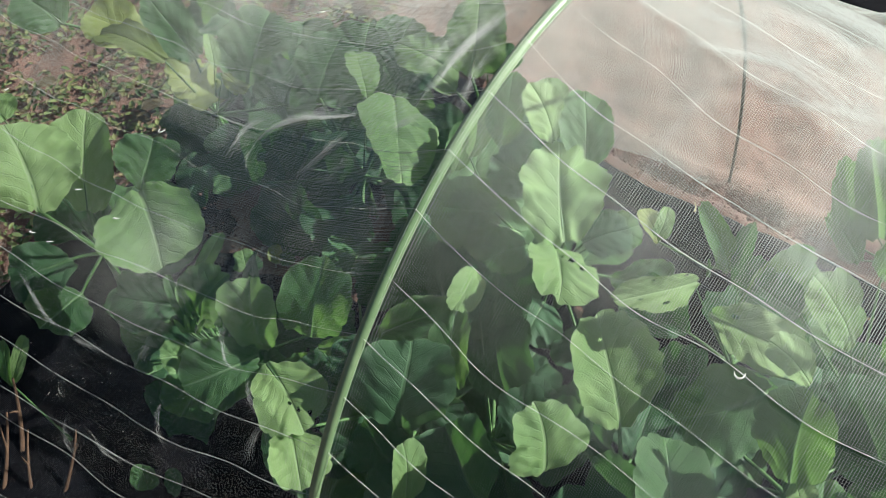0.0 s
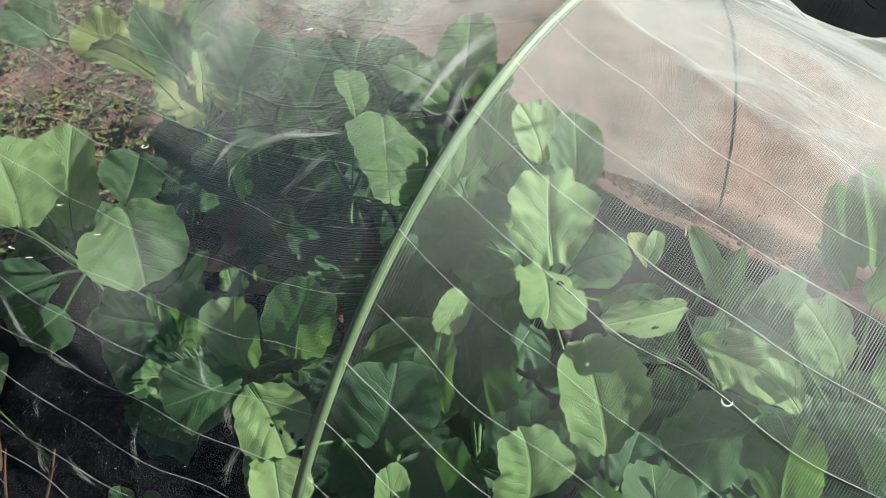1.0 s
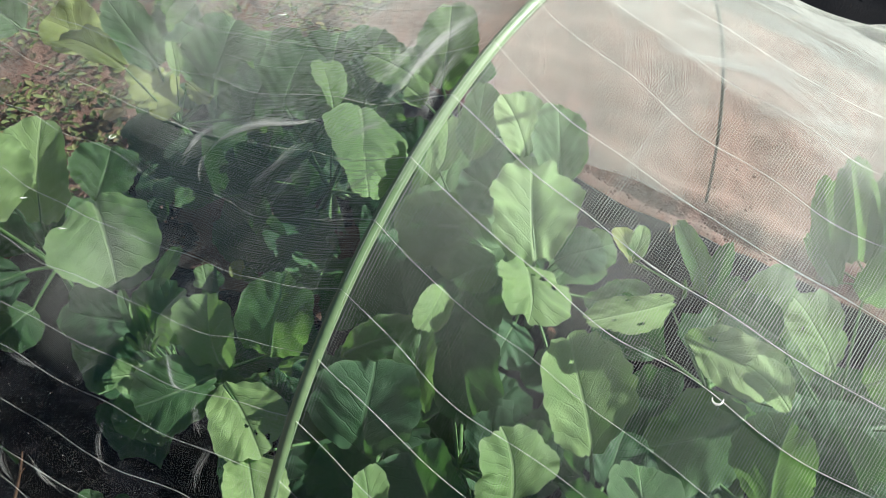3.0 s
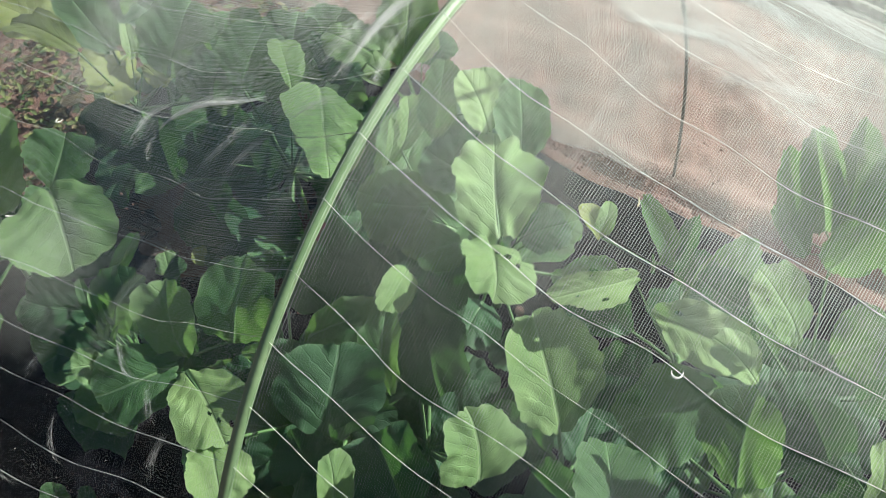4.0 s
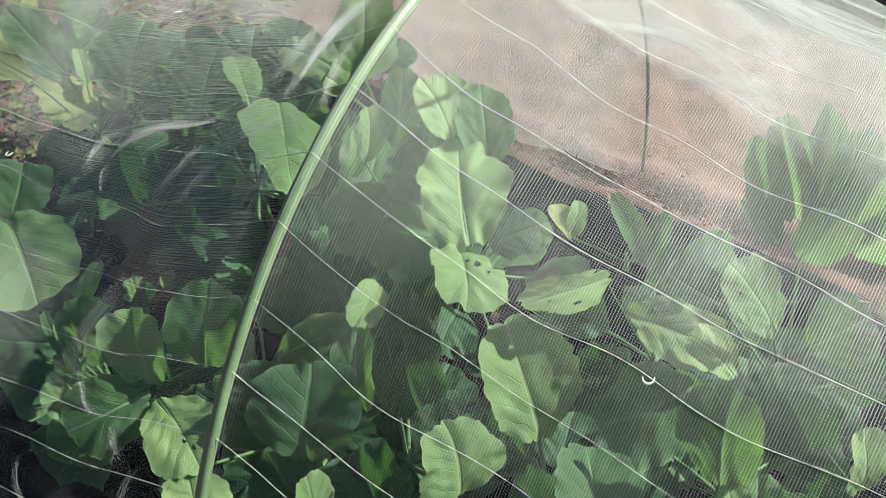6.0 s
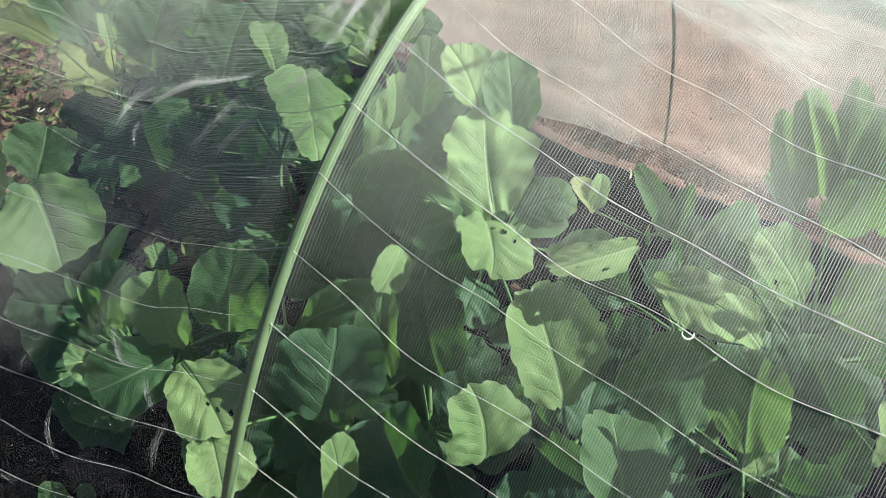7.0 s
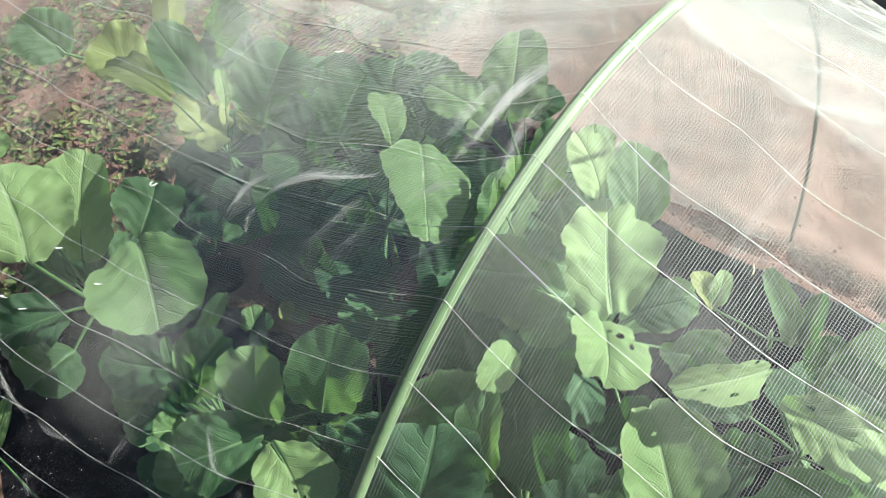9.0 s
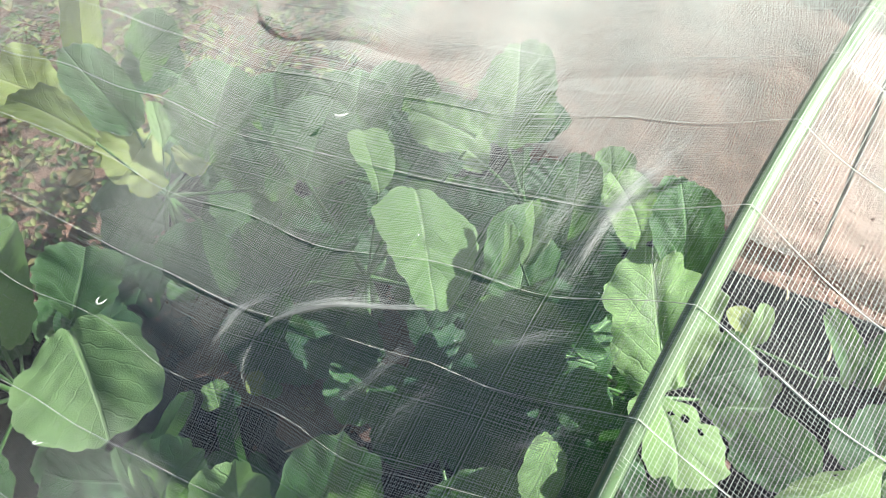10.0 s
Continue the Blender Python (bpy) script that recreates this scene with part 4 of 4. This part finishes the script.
leaf(p, (-0.328, 0.919, 0.050), (-0.307, 0.930, 0.060), 0.021, "g")
leaf(p, (-0.333, 0.920, 0.050), (-0.345, 0.927, 0.060), 0.018, "l")
p = plant("seedling", (-0.288, 0.953), 0.045, "tiny reddish-green seedling on the soil under the net", "seedling", group="seedlings under the net")
leaf(p, (-0.284, 0.931, 0.045), (-0.293, 0.954, 0.060), 0.021, "y")
leaf(p, (-0.282, 0.931, 0.045), (-0.262, 0.938, 0.055), 0.020, "g")
p = plant("chard_plant", (-0.488, 1.334), 0.15, "tall plant with a light upright leaf at the back", "vegetable plant")
leaf(p, (-0.454, 1.272, 0.250), (-0.392, 1.237, 0.420), 0.040, "y", cup=.4)
leaf(p, (-0.424, 1.313, 0.200), (-0.346, 1.300, 0.280), 0.060, "g")
leaf(p, (-0.359, 1.315, 0.180), (-0.411, 1.311, 0.240), 0.069, "d")
leaf(p, (-0.494, 1.266, 0.200), (-0.566, 1.281, 0.260), 0.082, "y", ruffle=1.6)
leaf(p, (-0.640, 1.328, 0.200), (-0.689, 1.347, 0.260), 0.085, "g")
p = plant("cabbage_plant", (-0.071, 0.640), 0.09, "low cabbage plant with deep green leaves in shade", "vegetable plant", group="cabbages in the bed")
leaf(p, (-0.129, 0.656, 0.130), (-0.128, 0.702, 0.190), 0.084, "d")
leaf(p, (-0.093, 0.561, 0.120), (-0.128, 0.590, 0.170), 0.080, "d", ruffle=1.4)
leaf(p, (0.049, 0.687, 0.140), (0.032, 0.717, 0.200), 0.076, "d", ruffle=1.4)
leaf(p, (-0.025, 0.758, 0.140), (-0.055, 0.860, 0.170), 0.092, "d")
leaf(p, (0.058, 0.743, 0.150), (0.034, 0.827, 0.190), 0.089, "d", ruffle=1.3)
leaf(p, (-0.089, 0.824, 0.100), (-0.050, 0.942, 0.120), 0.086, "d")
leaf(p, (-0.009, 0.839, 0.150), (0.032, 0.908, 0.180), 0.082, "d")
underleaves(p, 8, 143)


# ---- litter on the soil ----
def straw(w, s, length, turn, z, seed):
    rng = np.random.RandomState(seed)
    d = np.array([math.cos(turn), math.sin(turn), 0.0])
    c = place(np.array(w), np.array(s), np.array(z))
    mid = c + rng.uniform(-0.004, 0.004, 3)
    pts = bez(c - d * length / 2, mid, c + d * length / 2 + (0, 0, rng.uniform(0, 0.006)), 7)
    me = mesh_from("straw", *tube(pts, np.linspace(0.0016, 0.0010, 7), 6), STRAW)
    tagged(new("straw", me), "pale dry straw bit lying on the dark cover", "straw", "straw bits")


rng = np.random.RandomState(5)
for i in range(26):
    straw(rng.uniform(-0.55, -0.12), rng.uniform(0.2, 0.5), rng.uniform(0.012, 0.04), rng.uniform(0, 3.1), 0.030, 300 + i)
for i in range(14):
    straw(rng.uniform(-0.3, 0.5), rng.uniform(0.3, 0.75), rng.uniform(0.012, 0.05), rng.uniform(0, 3.1), 0.028, 400 + i)

for i in range(12):
    straw(rng.uniform(-0.3, 0.4), rng.uniform(1.18, 1.6), rng.uniform(0.012, 0.05), rng.uniform(0, 3.1), 0.034, 440 + i)


# clods where the soil lies bare
def lump(rng):
    a = rng.uniform(0, 6.28, 3)
    p = np.array([(x, y, z) for x in (-1, 1) for y in (-1, 1) for z in (-1, 1)], float) * 0.62
    p = np.vstack([p, np.array([(1, 0, 0), (-1, 0, 0), (0, 1, 0), (0, -1, 0), (0, 0, 1), (0, 0, -1)], float)])
    p = p * rng.uniform(0.7, 1.2, (14, 1)) * rng.uniform(0.6, 1.2, (1, 3))
    return p @ np.array(Euler(a).to_matrix())


CUBE_QUADS = ((0, 1, 3, 2, 9), (4, 6, 7, 5, 8), (0, 4, 5, 1, 11), (2, 3, 7, 6, 10), (1, 5, 7, 3, 12), (0, 2, 6, 4, 13))
tris = np.array([(q[i], q[(i + 1) % 4], q[4]) for q in CUBE_QUADS for i in range(4)])
rng = np.random.RandomState(8)
vs, fs = [], []
for i in range(2300):
    w, s, z = rng.uniform(-1.2, 0.7), rng.uniform(0.64, 1.15), 0.0
    if i >= 300:
        # spilt over the dark cover, in a loose drift
        w, s, z = rng.normal(-0.485, 0.10), rng.normal(0.322, 0.06), 0.034
    if i >= 1500:
        # clods along the furrow
        w, s, z = rng.uniform(-0.40, 0.40), 0.715 + 0.035 * rng.normal(), -0.002
    r = rng.uniform(0.001, 0.003) * (1.6 if rng.uniform() > 0.94 else 1.0)
    vs.append(lump(rng) * r + place(np.array(w), np.array(s), np.array(z)))
    fs.append(tris + 14 * i)
tagged(new("soil_crumbs", mesh_from("soil_crumbs", np.vstack(vs), np.vstack(fs), SOIL, False)), "loose crumbs of brown soil on ground and cover", "soil", kind="stuff")


# low weeds and moss where the cover ends
rng = np.random.RandomState(51)
vs, fs = [], []
v3, u3 = np.meshgrid(np.linspace(0, 1, 4), np.linspace(-1, 1, 3), indexing="ij")
quad = grid_faces(4, 3)
for i in range(15500):
    w, s = rng.uniform(-1.75, -0.70), rng.uniform(-0.25, 0.95)
    if i > 13500:
        w, s = rng.uniform(-0.85, -0.5), rng.uniform(0.62, 0.95)
    if wave3(np.array(w), np.array(s), 52, 13.0) + rng.uniform(-0.5, 0.5) < (-0.75 if i <= 13500 else 0.35):
        continue
    size, turn, rise = rng.uniform(0.006, 0.017), rng.uniform(0, 6.28), rng.uniform(0.1, 0.9)
    x = u3 * np.sin(math.pi * (0.12 + 0.82 * v3)) * size * 0.3
    y = v3 * size
    z = y * rise - 0.35 * size * v3 ** 2 + 0.12 * size * np.abs(u3)
    c, sn = math.cos(turn), math.sin(turn)
    vs.append((place(np.array(w), np.array(s), np.array(rng.uniform(-0.008, 0.012))) + np.stack([x * c - y * sn, x * sn + y * c, z], -1)).reshape(-1, 3))
    fs.append(quad + 12 * (len(vs) - 1))
tagged(new("low_weeds", mesh_from("low_weeds", np.vstack(vs), np.vstack(fs), WEED)), "mat of small yellow-green weeds on the soil", "weeds", kind="stuff")


# withered leaves on the ground at the back
def dead_leaf(w, s, size, turn, seed):
    rng = np.random.RandomState(seed)
    v, u = np.meshgrid(np.linspace(0, 1, 9), np.linspace(-1, 1, 7), indexing="ij")
    f = np.maximum(1 - np.abs(2 * v - 1) ** 2.4, 0) ** 0.5
    x, y = u * f * size * 0.36, (v - 0.5) * size
    z = 0.004 + size * (0.10 * np.abs(u) * f + 0.14 * (v - 0.5) ** 2 + 0.05 * wave3(u, v, seed, 5.0) + 0.05)
    c, sn = math.cos(turn), math.sin(turn)
    base = place(np.array(w), np.array(s), np.array(0.022))
    pts = base + np.stack([x * c - y * sn, x * sn + y * c, z], -1)
    me = mesh_from("dead_leaf", pts.reshape(-1, 3), grid_faces(9, 7), LEAF_DRY, True, np.stack([u * 0.5 + 0.5, v], -1).reshape(-1, 2))
    tagged(new("dead_leaf", me), "curled withered tan leaf lying on the ground", "dead leaf", "dead leaves")


rng = np.random.RandomState(15)
for i in range(14):
    dead_leaf(rng.uniform(-1.15, -0.75), rng.uniform(0.2, 0.55), rng.uniform(0.015, 0.04), rng.uniform(0, 6.28), 800 + i)
for i in range(4):
    dead_leaf(rng.uniform(-0.1, 0.5), rng.uniform(0.6, 0.75), rng.uniform(0.02, 0.045), rng.uniform(0, 6.28), 830 + i)


# dead stalks at the near edge of the bed
def dry_stalk(foot, top, r, seed):
    rng = np.random.RandomState(seed)
    mid = (np.array(foot) + np.array(top)) / 2 + rng.uniform(-0.015, 0.015, 3)
    run = bez(foot, mid, top, 12)
    ob = tagged(new("dry_stalk"), "withered brown stalk standing at the edge of the bed", "dry stalk", "dry stalks")
    part("stalk", mesh_from("stalk", *tube(run, np.linspace(r, r * 0.45, 12), 7), BARK), ob)
    side = run[7] + rng.uniform(-0.02, 0.02, 3) + (0, 0, 0.02)
    part("twig", mesh_from("twig", *tube(bez(run[6], (run[6] + side) / 2 + (0, 0, 0.006), side, 6), np.linspace(r * 0.5, r * 0.2, 6), 6), BARK), ob)


dry_stalk((-0.628, 0.663, 0.010), (-0.636, 0.746, 0.070), 0.0040, 1)
dry_stalk((-0.596, 0.596, 0.010), (-0.606, 0.676, 0.050), 0.0030, 2)
dry_stalk((-0.639, 0.598, 0.010), (-0.637, 0.699, 0.060), 0.0035, 3)
dry_stalk((-0.555, 0.586, 0.010), (-0.533, 0.667, 0.060), 0.0030, 4)
